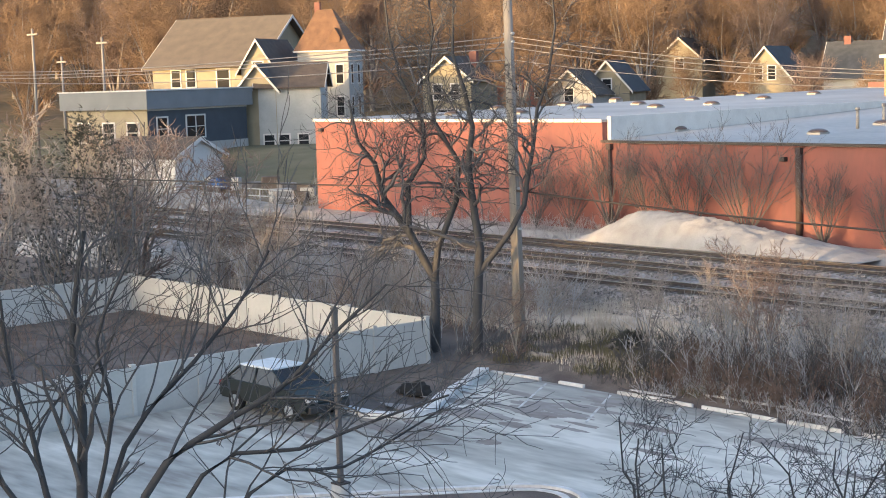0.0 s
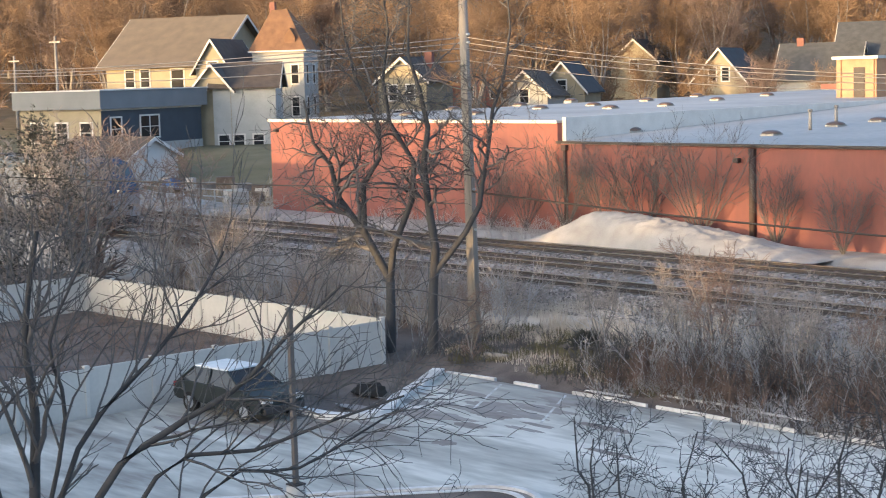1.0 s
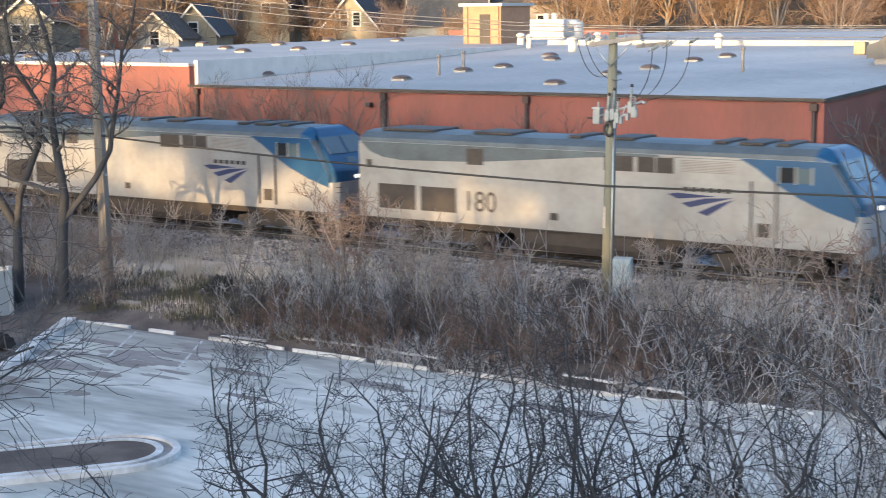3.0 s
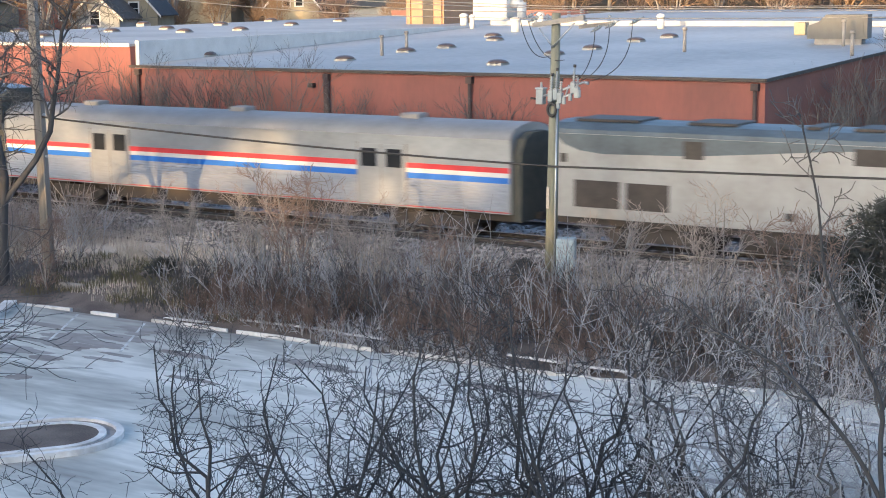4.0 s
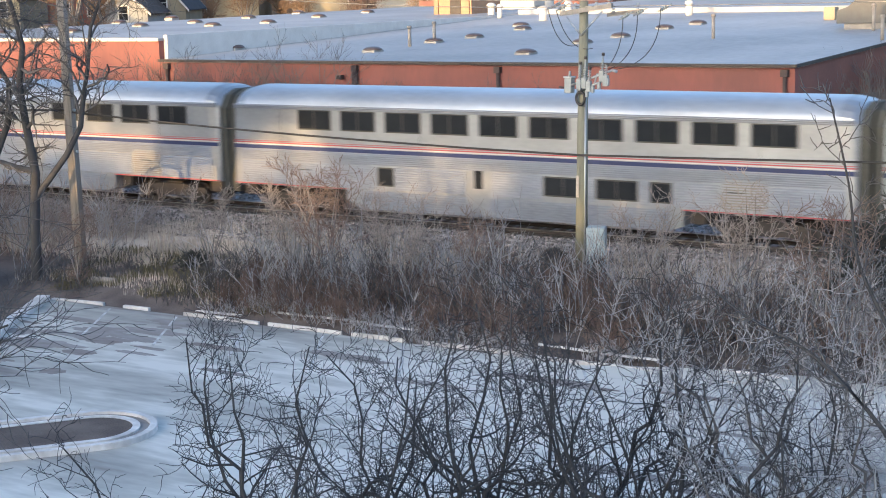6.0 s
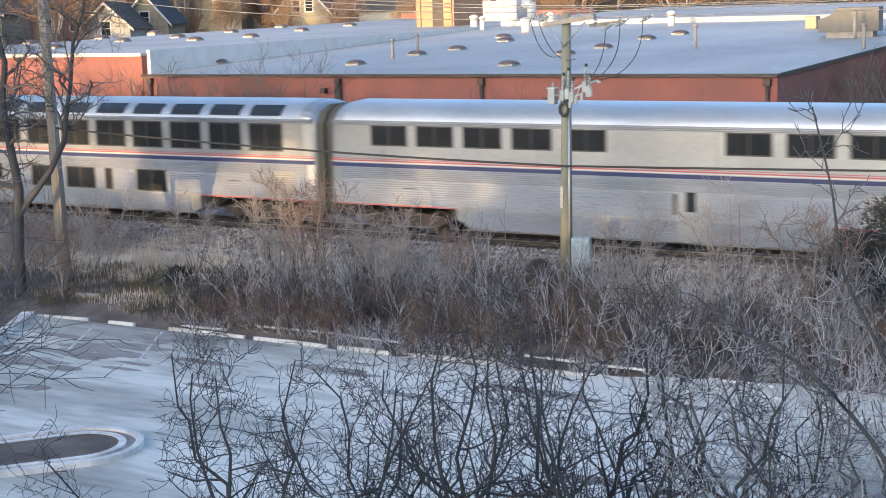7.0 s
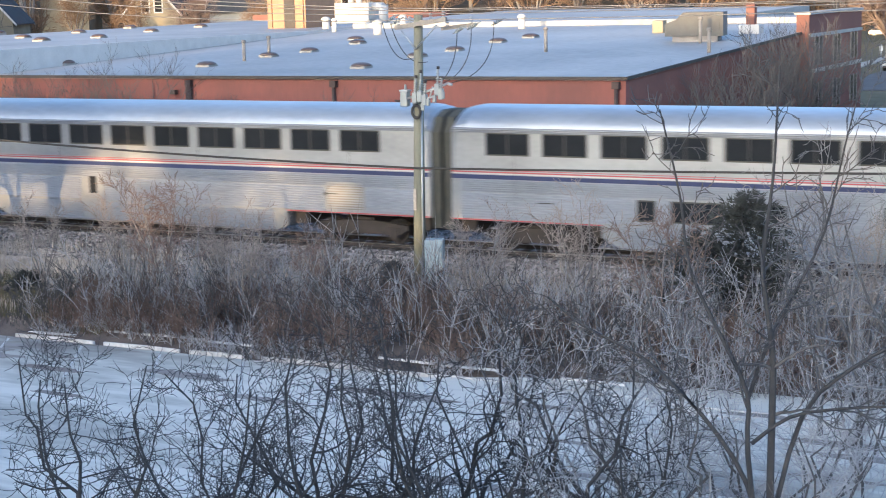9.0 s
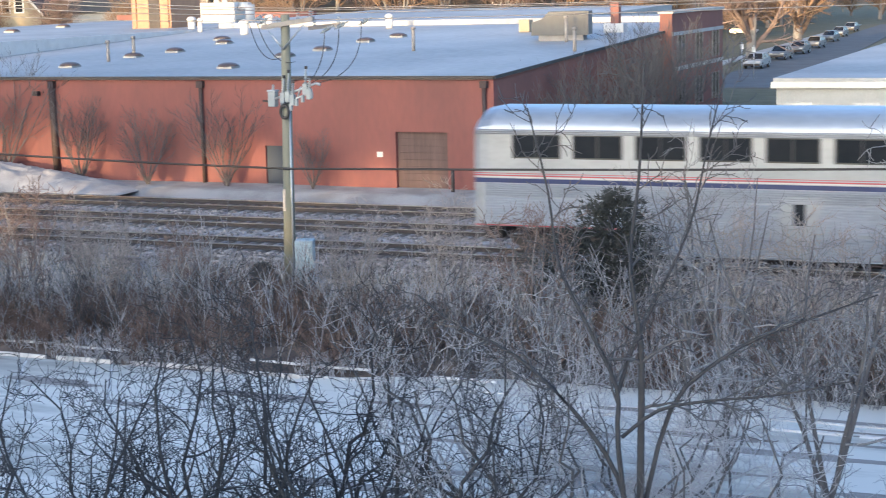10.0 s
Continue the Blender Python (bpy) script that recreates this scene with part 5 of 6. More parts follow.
def switch_pole():
    p = thing("utility_pole", "greenish wooden utility pole with crossarm and switchgear", "utility pole", pose(-24.22, 44.45, -0.95, 0, 1.3, 0))
    part("shaft", tube(B(), (0, 0, -0.3), (0, 0, 9.02), 0.21, 0.14, 14), "pole_green", p)
    arm = part("crossarm", prism(B(), [(-0.72, 8.55), (1.1, 8.83), (1.1, 8.97), (-0.72, 8.69)], -0.26, -0.12), "pole_wood", p)
    back = part("crossarm", prism(B(), [(0.55, 8.52), (1.75, 8.66), (1.75, 8.78), (0.55, 8.64)], 0.5, 0.62), "pole_wood", p)
    bm = B()
    for x in (-0.5, 0.75):
        tube(bm, (x, -0.19, 8.6 + 0.15 * x), (0, -0.19, 7.95), 0.025, sides=6)
    part("brace", bm, "galv", arm)
    for x, z, on in ((-0.62, 8.7, arm), (-0.2, 8.77, arm), (0.55, 8.88, arm), (1.0, 8.95, arm), (0.75, 8.66, back), (1.6, 8.76, back)):
        bm = B()
        for k in range(3):
            tube(bm, (x, -0.19 if on is arm else 0.56, z + 0.08 * k), (x, -0.19 if on is arm else 0.56, z + 0.08 * k + 0.045), 0.07, 0.045, sides=10)
        part("insulator", bm, "equip", on, "pale porcelain insulator")
    for x, y, z in ((1.25, 0.2, 8.5), (1.6, 0.5, 8.62), (2.25, 0.9, 8.75), (-1.05, 0.3, 8.75), (-1.3, 0.4, 8.82)):
        bm = B()
        for k in range(4):
            tube(bm, (x + 0.06 * k, y, z + 0.035 * k), (x + 0.06 * k + 0.03, y, z + 0.035 * k + 0.02), 0.06, sides=8)
        tube(bm, (x - 0.12, y, z - 0.06), (x + 0.36, y, z + 0.19), 0.022, sides=6)
        part("dead_end", bm, "equip", p, "finned dead-end insulator")
    t = part("control_box", box(B(), -0.56, -0.24, 6.12, -0.3, 0.02, 6.6, 0.03), "equip", p, "pale grey control box")
    part("lid", box(B(), -0.58, -0.26, 6.6, -0.28, 0.04, 6.65, 0.01), "galv", t)
    part("bushing", tube(B(), (-0.43, -0.1, 6.65), (-0.43, -0.1, 6.82), 0.05, 0.03, sides=8), "equip", t)
    bm = B()
    tube(bm, (-0.3, -0.2, 6.38), (1.15, -0.2, 6.9), 0.04, sides=8)
    tube(bm, (-0.1, -0.22, 6.2), (0.95, -0.22, 6.6), 0.035, sides=8)
    tube(bm, (0.5, -0.2, 6.45), (0.62, -0.2, 6.78), 0.03, sides=8)
    tube(bm, (1.15, -0.2, 6.9), (1.3, -0.2, 6.86), 0.05, sides=8)
    part("switch_frame", bm, "galv", p)
    for x, z, h in ((0.02, 6.55, 0.5), (0.2, 6.6, 0.62), (0.36, 6.5, 0.4), (0.82, 6.85, 0.5), (0.95, 6.7, 0.34)):
        bm = B()
        box(bm, x - 0.08, -0.36, z - 0.3, x + 0.08, -0.2, z + 0.04, 0.02)
        tube(bm, (x, -0.28, z), (x + 0.03, -0.28, z + h), 0.028, sides=8)
        for k in range(5):
            tube(bm, (x + 0.004 * k, -0.28, z + 0.05 + 0.075 * k), (x + 0.004 * k, -0.28, z + 0.08 + 0.075 * k), 0.07, 0.045, sides=8)
        c = part("cutout", bm, "equip", p, "pale grey cutout switch with porcelain fins")
        part("cap", tube(B(), (x + 0.03, -0.28, z + h), (x + 0.035, -0.28, z + h + 0.09), 0.05, sides=8), "dark_metal", c)
    for x, z in ((0.5, 6.3), (0.72, 6.42), (1.02, 6.55), (0.3, 6.15)):
        part("fuse_holder", box(B(), x - 0.05, -0.34, z - 0.12, x + 0.05, -0.24, z + 0.1, 0.015), "equip", p)
    part("lever", tube(B(), (-0.56, -0.15, 6.28), (-0.78, -0.15, 6.3), 0.035, sides=6), "pipe_brown", p)
    bm = B()
    n = 18
    ring = [Vector((0.05 + 0.15 * math.cos(2 * math.pi * k / n), -0.26, 5.98 + 0.2 * math.sin(2 * math.pi * k / n))) for k in range(n)]
    rows = []
    for k in range(n):
        out = (ring[k] - Vector((0.05, -0.26, 5.98))).normalized()
        rows.append([bm.verts.new(ring[k] + 0.05 * (math.cos(a) * out + math.sin(a) * Vector((0, 1, 0)))) for a in (0, 1.05, 2.09, 3.14, 4.19, 5.24)])
    for k in range(n):
        for q in range(6):
            bm.faces.new((rows[k][q], rows[k][(q + 1) % 6], rows[(k + 1) % n][(q + 1) % 6], rows[(k + 1) % n][q])).smooth = True
    part("cable_coil", bm, "cable", p, "black coil of spare cable")
    part("conduit", tube(B(), (0.19, -0.12, 0), (0.15, -0.1, 6.0), 0.035, sides=6), "galv", p)
    part("marker", box(B(), -0.1, -0.225, 2.8, 0.0, -0.2, 3.5), "straw", p, "yellowed vertical marker strip")
    return p


switch_pole()
c = thing("equipment_cabinet", "pale blue-grey weathered cabinet beside the pole", "cabinet", pose(-23.45, 44.1, -0.75, 0, 0, 20))
part("body", box(B(), -0.3, -0.25, 0, 0.3, 0.25, 1.72, 0.03), "cabinet", c)
part("door", box(B(), -0.26, -0.27, 0.1, 0.26, -0.25, 1.6, 0.01), "cabinet", c)

bm = B()
catenary(bm, (-130, 24.0, 5.9), (-42.75, 39.95, 4.55), 0.5, 0.03, 20)
catenary(bm, (-42.75, 39.95, 4.5), (-24.05, 44.2, 3.22), 0.12, 0.035)
catenary(bm, (-24.05, 44.2, 3.22), (20, 45.4, 4.3), 0.15, 0.035)
solid("comms_cable", bm, "cable", "thick black cable slung between the poles", "cable")
for k, (z0, z1, dx) in enumerate(((9.75, 8.1, -1.1), (9.95, 8.2, 0.4), (10.15, 8.25, 1.0), (9.3, 7.9, -0.4))):
    bm = B()
    catenary(bm, (-42.7, 40.1, z0), (-24.0 + dx * 0.95, 44.3 + 0.1 * dx, z1), 0.35, 0.016)
    catenary(bm, (-42.7, 40.1, z0), (-150, 52.0 + 3 * k, z0 + 1.2), 0.9, 0.022, 18)
    catenary(bm, (-24.0 + dx * 0.95, 44.3 + 0.1 * dx, z1), (24, 56.0, z1 + 1.2), 0.4, 0.016)
    solid("power_line", bm, "wire", "thin bare overhead power line", "power line", group="overhead power lines")
for k in range(3):
    bm = B()
    catenary(bm, (-22.75 + (0, 0.35, 1.0)[k], 44.65 + 0.3 * k, 7.55 + 0.12 * k), (-23.15 + (0, 0.12, 0.4)[k], 44.2, 5.95), 0.15, 0.016, 12, (0.1 + 0.12 * k, 0.1, -0.1 * k))
    solid("jumper_wire", bm, "cable", "loose black jumper wire by the switchgear", "wire", group="jumper wires")
for k in range(2):
    bm = B()
    catenary(bm, (-25.2 - 0.3 * k, 44.75, 7.8 + 0.05 * k), (-24.15 + 0.55 * (1 - k), 44.22, 6.6 + 0.1 * k), 0.25, 0.016, 12, (-0.1, 0, -0.15))
    solid("jumper_wire", bm, "cable", "loose black jumper wire by the switchgear", "wire", group="jumper wires")
for x, y, zt in ((-134.4, 66.5, 14.2), (-131.6, 72.0, 13.3), (-142.2, 73.3, 11.8)):
    p = thing("utility_pole", "thin far wooden utility pole with a crossarm", "utility pole", pose(x, y, 2.0), "far utility poles")
    part("shaft", tube(B(), (0, 0, -0.5), (0, 0, zt - 2), 0.16, 0.11, 8), "pole_wood", p)
    part("crossarm", box(B(), -1.0, -0.06, zt - 2.6, 1.0, 0.06, zt - 2.45), "pole_wood", p)


def lot_lamp():
    p = thing("lot_lamp_post", "dark grey square lamp post on a round concrete base", "lamp post", pose(-29.6, 21.9, -1.6))
    part("base", tube(B(), (0, 0, -0.2), (0, 0, 0.82), 0.24, sides=18), "concrete", p)
    part("base_plate", box(B(), -0.17, -0.17, 0.82, 0.17, 0.17, 0.86), "dark_metal", p)
    part("shaft", box(B(), -0.06, -0.06, 0.86, 0.06, 0.06, 5.0, 0.015), "lamp_post_paint", p)
    part("cap", box(B(), -0.075, -0.075, 5.0, 0.075, 0.075, 5.05, 0.01), "lamp_post_paint", p)


M["lamp_post_paint"] = mat("lamp_post_paint", (0.15, 0.13, 0.12), (0.11, 0.095, 0.088), 0.6, 0.2)
lot_lamp()


# yard clutter beyond the tracks
rnd = random.Random(5)
for i in range(14):
    x, y = -91 - rnd.random() * 13, 63.0 + rnd.random() * 6.5
    s = rnd.uniform(0.3, 0.8)
    o = solid("scrap_block", box(B(), -s, -s * 0.6, -0.1, s, s * 0.6, rnd.uniform(0.4, 1.0), 0.08), rnd.choice(["block", "concrete", "mulch"]), "weathered block of scrap masonry on the far lawn", "scrap block", group="scrap by the lawn")
    o.matrix_basis = pose(x, y, ground_z(x, y), 0, 0, rnd.uniform(0, 90))
o = solid("tarpaulin", dome(B(), (0, 0, 0), 1.3, 0.8, 0.8), "tarp", "blue tarpaulin heaped by the garage", "tarpaulin")
o.matrix_basis = pose(-102.0, 65.0, ground_z(-102, 65))
f = thing("rail_fence", "low pale metal rail fence beyond the tracks", "fence", pose(-118, 62.0, 0.1))
for i in range(16):
    part("post", box(B(), 2.0 * i, -0.04, -0.2, 2.0 * i + 0.08, 0.04, 1.25), "galv", f)
for z in (0.7, 1.18):
    part("rail", box(B(), 0, -0.03, z, 30, 0.03, z + 0.07), "galv", f)
# low heap of dark debris on the planting bed
bm = dome(B(), (0, 0, 0), 0.85, 0.4, 0.36, 28, 9)
for v in bm.verts:
    if v.co.z > 0.01:
        v.co.z *= 1 + 0.9 * noise.noise((2.6 * v.co.x + 3, 3 * v.co.y, 1)) + 0.3 * noise.noise((9 * v.co.x, 9 * v.co.y, 5))
    v.co.x *= 1 + 0.2 * noise.noise((4 * v.co.x, 4 * v.co.y, 8 * v.co.z))
o = solid("debris_heap", bm, "tyre", "low dark crumpled heap of debris on the bed", "rubbish bag")
o.matrix_basis = pose(-39.8, 32.6, -1.62)
o = solid("log", tube(B(), (-0.5, 0, 0.12), (0.5, 0.1, 0.15), 0.14, 0.11, 10), "pole_wood", "short cut log lying in the brush", "log")
o.matrix_basis = pose(-40.3, 38.9, -1.45)
for x in (-22.4, -26.0):
    o = solid("bollard", tube(B(), (0, 0, 0), (0, 0, 1.05), 0.08, sides=10), "dark_metal", "dark steel bollard beside the loading door", "bollard", group="bollards by the loading door")
    o.matrix_basis = pose(x, 62.7, 0.0)


# ---- unseen buildings added behind the camera to shade the ground ----
def behind():
    for label, x0, x1, y0, y1, top in (("long unseen brick block added behind the viewpoint to cast shade", -33.5, 80, -66, -50, 16.8), ("second unseen brick block added behind the viewpoint to cast shade", -185, -108, -66, -50, 20.2)):
        h = thing("apartment_block", label, "building", pose(0, 0, -1.7))
        part("wall", box(B(), x0, y0, 0, x1, y1, top + 1.4), "brick_side", h)
        part("roof", box(B(), x0 - 0.3, y0 - 0.3, top + 1.4, x1 + 0.3, y1 + 0.3, top + 1.7), "shingle_grey", h)
    # unseen house roofs, their heights set to let patches of sun past
    for x, w, hw, hr in ((-60.5, 14.6, 10.0, 1.4), (-46.5, 12.0, 10.0, 1.3), (-36.9, 6.6, 10.2, 1.2), (-75, 14.6, 9.8, 1.5), (-90, 14.4, 9.8, 1.6), (-103, 12, 11.0, 2.6)):
        gable_house("plain unseen house added behind the viewpoint to shade the ground", x, -50, -1.7, 0, w, 10, hw, hr, "grey_siding", "shingle_grey")


behind()


# ---- bare trees and brush ----
def tubes_mesh(name, lines, material):
    """Tapered tubes along polylines [(points, r0, r1)], joined into one mesh."""
    verts, faces = [], []
    for pts, r0, r1 in lines:
        sides = 8 if r0 > 0.07 else 5 if r0 > 0.02 else 3
        n = len(pts)
        base = len(verts)
        for i, p in enumerate(pts):
            d = (pts[min(i + 1, n - 1)] - pts[max(i - 1, 0)])
            u = d.orthogonal().normalized()
            w = d.normalized().cross(u)
            r = r0 + (r1 - r0) * i / (n - 1)
            for k in range(sides):
                a = 2 * math.pi * k / sides
                verts.append(p + r * (math.cos(a) * u + math.sin(a) * w))
        for i in range(n - 1):
            for k in range(sides):
                a, b = base + i * sides + k, base + i * sides + (k + 1) % sides
                faces.append((a, b, b + sides, a + sides))
    me = bpy.data.meshes.new(name)
    me.from_pydata([tuple(v) for v in verts], [], faces)
    me.polygons.foreach_set("use_smooth", [True] * len(faces))
    me.materials.append(M[material])
    return me


def rand_dir(rnd):
    while True:
        v = Vector((rnd.uniform(-1, 1), rnd.uniform(-1, 1), rnd.uniform(-1, 1)))
        if 0.05 < v.length < 1:
            return v.normalized()


def limb(rnd, p, d, length, wiggle, lift, n):
    pts, d = [p.copy()], d.normalized()
    for _ in range(n):
        d = (d + wiggle * rand_dir(rnd) + Vector((0, 0, lift))).normalized()
        pts.append(pts[-1] + d * (length / n))
    return pts


def sprout(rnd, lines, pts, r0, r1, level, last, kids, spread, wiggle, lift, length, shrink, thin, start=0.25):
    """Adds side branches along a limb, level by level."""
    if level > last:
        return
    n = len(pts) - 1
    for c in range(kids[level]):
        f = start + (1 - start) * (c + rnd.random()) / kids[level]
        i = min(n - 1, int(f * n))
        p = pts[i].lerp(pts[i + 1], f * n - i)
        d = (pts[i + 1] - pts[i]).normalized()
        side = d.orthogonal().normalized()
        side.rotate(Matrix.Rotation(rnd.uniform(0, 2 * math.pi), 3, d))
        a = radians(rnd.uniform(*spread))
        L = length * (shrink ** (level - 1)) * rnd.uniform(0.65, 1.2) * (1.15 - 0.45 * f)
        r = max(thin, (r0 + (r1 - r0) * f) * rnd.uniform(0.5, 0.72))
        q = limb(rnd, p, d * math.cos(a) + side * math.sin(a), L, wiggle, lift, 5 if level < last else 4)
        e = max(thin * 0.55, r * 0.4)
        lines.append((q, r, e, level))
        sprout(rnd, lines, q, r, e, level + 1, last, kids, spread, wiggle, lift, length, shrink, thin, 0.15)


def tree_meshes(seed, trunk_lines, kids, length, shrink=0.62, spread=(28, 62), wiggle=0.16, lift=0.05, last=4, thin=0.006, bark="bark", twig="twig", split=1, joined=False):
    rnd = random.Random(seed)
    lines = []
    for pts, r0, r1 in trunk_lines:
        lines.append((pts, r0, r1, 0))
        sprout(rnd, lines, pts, r0, r1, 1, last, kids, spread, wiggle, lift, length, shrink, thin)
    thick = [l[:3] for l in lines if l[3] < split]
    fine = [l[:3] for l in lines if l[3] >= split]
    if joined:
        return [("trunk", tubes_mesh("trunk", thick, bark)), ("crown", tubes_mesh("crown", fine, twig))]
    return [("limb" if i else "trunk", tubes_mesh("limb", [l], bark)) for i, l in enumerate(thick)] + [("crown", tubes_mesh("crown", fine, twig))]


def tree(name, label, meshes, m, group="", category="tree", scale=1.0):
    t = thing(name, label, category, m @ Matrix.Diagonal((scale, scale, scale, 1)), group)
    for nm, me in meshes:
        o = new(nm, me)
        o.parent = t
    return t


def vase(seed, height, n, lean=0.45, stem=0.5, r=0.09):
    """Several limbs rising from a short stem."""
    rnd = random.Random(seed)
    out = [(limb(rnd, Vector((0, 0, -0.2)), Vector((0, 0, 1)), stem + 0.2, 0.03, 0, 3), r * 1.5, r * 1.25)]
    top = out[0][0][-1]
    for i in range(n):
        a = 2 * math.pi * (i + rnd.uniform(-0.3, 0.3)) / n
        d = Vector((math.cos(a) * lean, math.sin(a) * lean, 1))
        out.append((limb(rnd, top, d, (height - stem) * rnd.uniform(0.75, 1.0), 0.12, 0.05, 8), r * rnd.uniform(0.7, 1.0), 0.012))
    return out


# small round-headed trees on the near edge of the lot
def rounded(seed, height, n, reach, stem, r):
    """Limbs that leave a short trunk sideways and curve upwards."""
    rnd = random.Random(seed)
    out = [(limb(rnd, Vector((0, 0, -0.2)), Vector((0, 0, 1)), stem + 0.2, 0.05, 0, 3), r * 1.3, r)]
    for i in range(n):
        a = 2 * math.pi * (i + rnd.uniform(-0.3, 0.3)) / n
        up = rnd.uniform(0.0, 1.0)
        top = (height - stem) * (0.5 + 0.5 * up)
        side = reach * (1.3 - 0.85 * up)
        k = rnd.randint(1, 3)
        p0 = out[0][0][k]
        pts = []
        for j in range(9):
            t = j / 8
            c = 0.5 * t + 0.5 * math.sin(t * math.pi / 2)
            pts.append(p0 + Vector((math.cos(a) * side * c, math.sin(a) * side * c, (top + stem - p0.z) * (0.6 * t + 0.4 * t * t))) + 0.19 * rand_dir(rnd) * (1 if j else 0))
        out.append((pts, r * rnd.uniform(0.5, 0.75), 0.012))
    return out


SMALL = [tree_meshes(20 + i, rounded(30 + i, 5.5, 9, 2.7, 1.5, 0.09), (0, 11, 5, 3), 1.3, 0.52, (35, 80), 0.38, 0.05, 3, 0.0066, "twig_dark", "twig_dark") for i in range(3)]
SMALL.append(tree_meshes(23, rounded(33, 5.5, 8, 2.7, 1.5, 0.075), (0, 9, 4, 3), 1.25, 0.52, (30, 72), 0.36, 0.05, 3, 0.0058, "twig", "twig_pale"))
G = "small trees on the edge of the lot"
SPOTS = [(-39.6, 23.5, 1.0), (-33.4, 23.6, 1.0), (-28.2, 24.4, 1.0), (-24.6, 22.6, 1.02), (-21.6, 25.2, 1.08), (-18.4, 23.2, 1.0), (-15.6, 25.0, 0.9), (-12.2, 22.6, 0.95)]
for i, (az, d, s) in enumerate(SPOTS):
    x, y = d * math.sin(radians(az)), d * math.cos(radians(az))
    tree("small_tree", "small bare round-headed tree with many crooked twigs", SMALL[3 if az > -23 else i % 3], pose(x, y, -1.68, 0, 0, 67 * i), G, scale=s)

# taller trees nearer the viewpoint; limbs given as (sideways, height)
def bough(points, r0, r1, drift, along):
    back = Vector((-along.y, along.x, 0))
    raw = [along * a + back * (drift * i) + Vector((0, 0, z)) for i, (a, z) in enumerate(points)]
    pts = []
    for i in range(len(raw) - 1):
        a, b, c, d = raw[max(i - 1, 0)], raw[i], raw[i + 1], raw[min(i + 2, len(raw) - 1)]
        for t in (0, 0.33, 0.67):
            pts.append(0.5 * (2 * b + (c - a) * t + (2 * a - 5 * b + 4 * c - d) * t * t + (3 * b - a - 3 * c + d) * t ** 3))
    return pts + [raw[-1]], r0, r1


AL = Vector((0.962, 0.272, 0))
OPEN = [bough(p, r * 0.72, e * 0.8, d, AL) for p, r, e, d in (
    ([(0, -0.2), (0, 2.5), (0, 4.8), (0.02, 6.3), (-0.02, 6.8), (-0.1, 7.5), (0, 8.4), (0.06, 9.6)], 0.085, 0.012, 0.0),
    ([(0, 4.0), (-0.25, 5.0), (-0.75, 5.75), (-1.4, 6.35), (-2.1, 6.7), (-2.5, 7.0)], 0.05, 0.012, 0.1),
    ([(-0.05, 3.6), (-0.24, 5.4), (-0.25, 6.1), (-0.55, 6.8), (-0.85, 7.5), (-0.95, 8.3), (-1.15, 9.2)], 0.05, 0.01, -0.1),
    ([(-0.2, 5.5), (0.2, 5.85), (0.75, 6.0), (1.4, 6.1), (2.2, 6.3)], 0.036, 0.01, -0.15),
    ([(0, 4.5), (0.34, 5.8), (0.9, 6.35), (1.4, 6.6), (2.0, 6.8), (2.6, 7.0)], 0.045, 0.011, 0.1),
    ([(-0.24, 6.0), (-0.07, 6.5), (0.2, 7.05), (0.55, 7.8), (0.75, 8.7), (0.95, 9.5)], 0.036, 0.008, 0.1))]
OPEN = tree_meshes(57, OPEN, (0, 12, 4, 2), 0.7, 0.55, (25, 65), 0.32, 0.04, 3, 0.0065, "twig_dark", "twig")
tree("young_tree", "tall bare tree with long wide-spread limbs", OPEN, pose(17 * math.sin(radians(-15.76)), 17 * math.cos(radians(-15.76)), -1.68), "tall bare trees")
TALL = tree_meshes(51, vase(61, 8.2, 4, 0.28, 2.6, 0.062), (0, 8, 4, 2), 1.5, 0.5, (30, 70), 0.34, 0.04, 3, 0.009, "twig", "twig_mid")
for az, d, sc, rz in ((-9.0, 24.0, 0.95, 140), (-12.6, 33.0, 0.85, 10), (-14.0, 36.5, 0.8, 70), (-19.0, 35.0, 0.6, 240)):
    tree("young_tree", "tall grey bare tree with knobbly open crown", TALL, pose(d * math.sin(radians(az)), d * math.cos(radians(az)), -1.68, 0, 0, rz), "tall bare trees", scale=sc)

# wide spreading tree beside the building; limbs given as (sideways, height)
ACROSS = Vector((0.46, 0.89, 0))


def arched(points, r0, r1, drift):
    return bough(points, r0, r1, drift, ACROSS)


BOUGHS = [arched([(0, -0.2), (0.02, 3.0), (0, 5.2), (0, 6.7), (0.05, 7.6), (0.0, 8.3), (0.15, 9.2)], 0.14, 0.02, 0.02),
         arched([(0, 5.0), (0.55, 6.85), (1.15, 7.4), (1.75, 7.75), (2.2, 8.2), (2.7, 8.65)], 0.075, 0.012, -0.1),
         arched([(0, 5.6), (-0.3, 6.9), (-0.4, 7.45), (-0.55, 7.95), (-0.6, 8.6)], 0.06, 0.012, 0.1),
         arched([(0, 6.0), (0.4, 7.25), (1.05, 7.95), (1.5, 8.45), (1.8, 8.9)], 0.05, 0.012, 0.12),
         arched([(0.05, 5.2), (1.05, 7.0), (1.9, 7.2), (2.6, 7.45), (3.2, 7.65)], 0.045, 0.01, -0.16),
         arched([(0, 4.6), (1.5, 6.72), (2.4, 6.85), (3.4, 7.3)], 0.04, 0.01, 0.15),
         arched([(0, 5.9), (-0.8, 7.3), (-1.35, 7.9), (-1.7, 8.6)], 0.05, 0.012, -0.1),
         arched([(0, 6.3), (0.3, 7.6), (0.2, 8.3), (0.5, 9.0)], 0.04, 0.01, -0.2)]
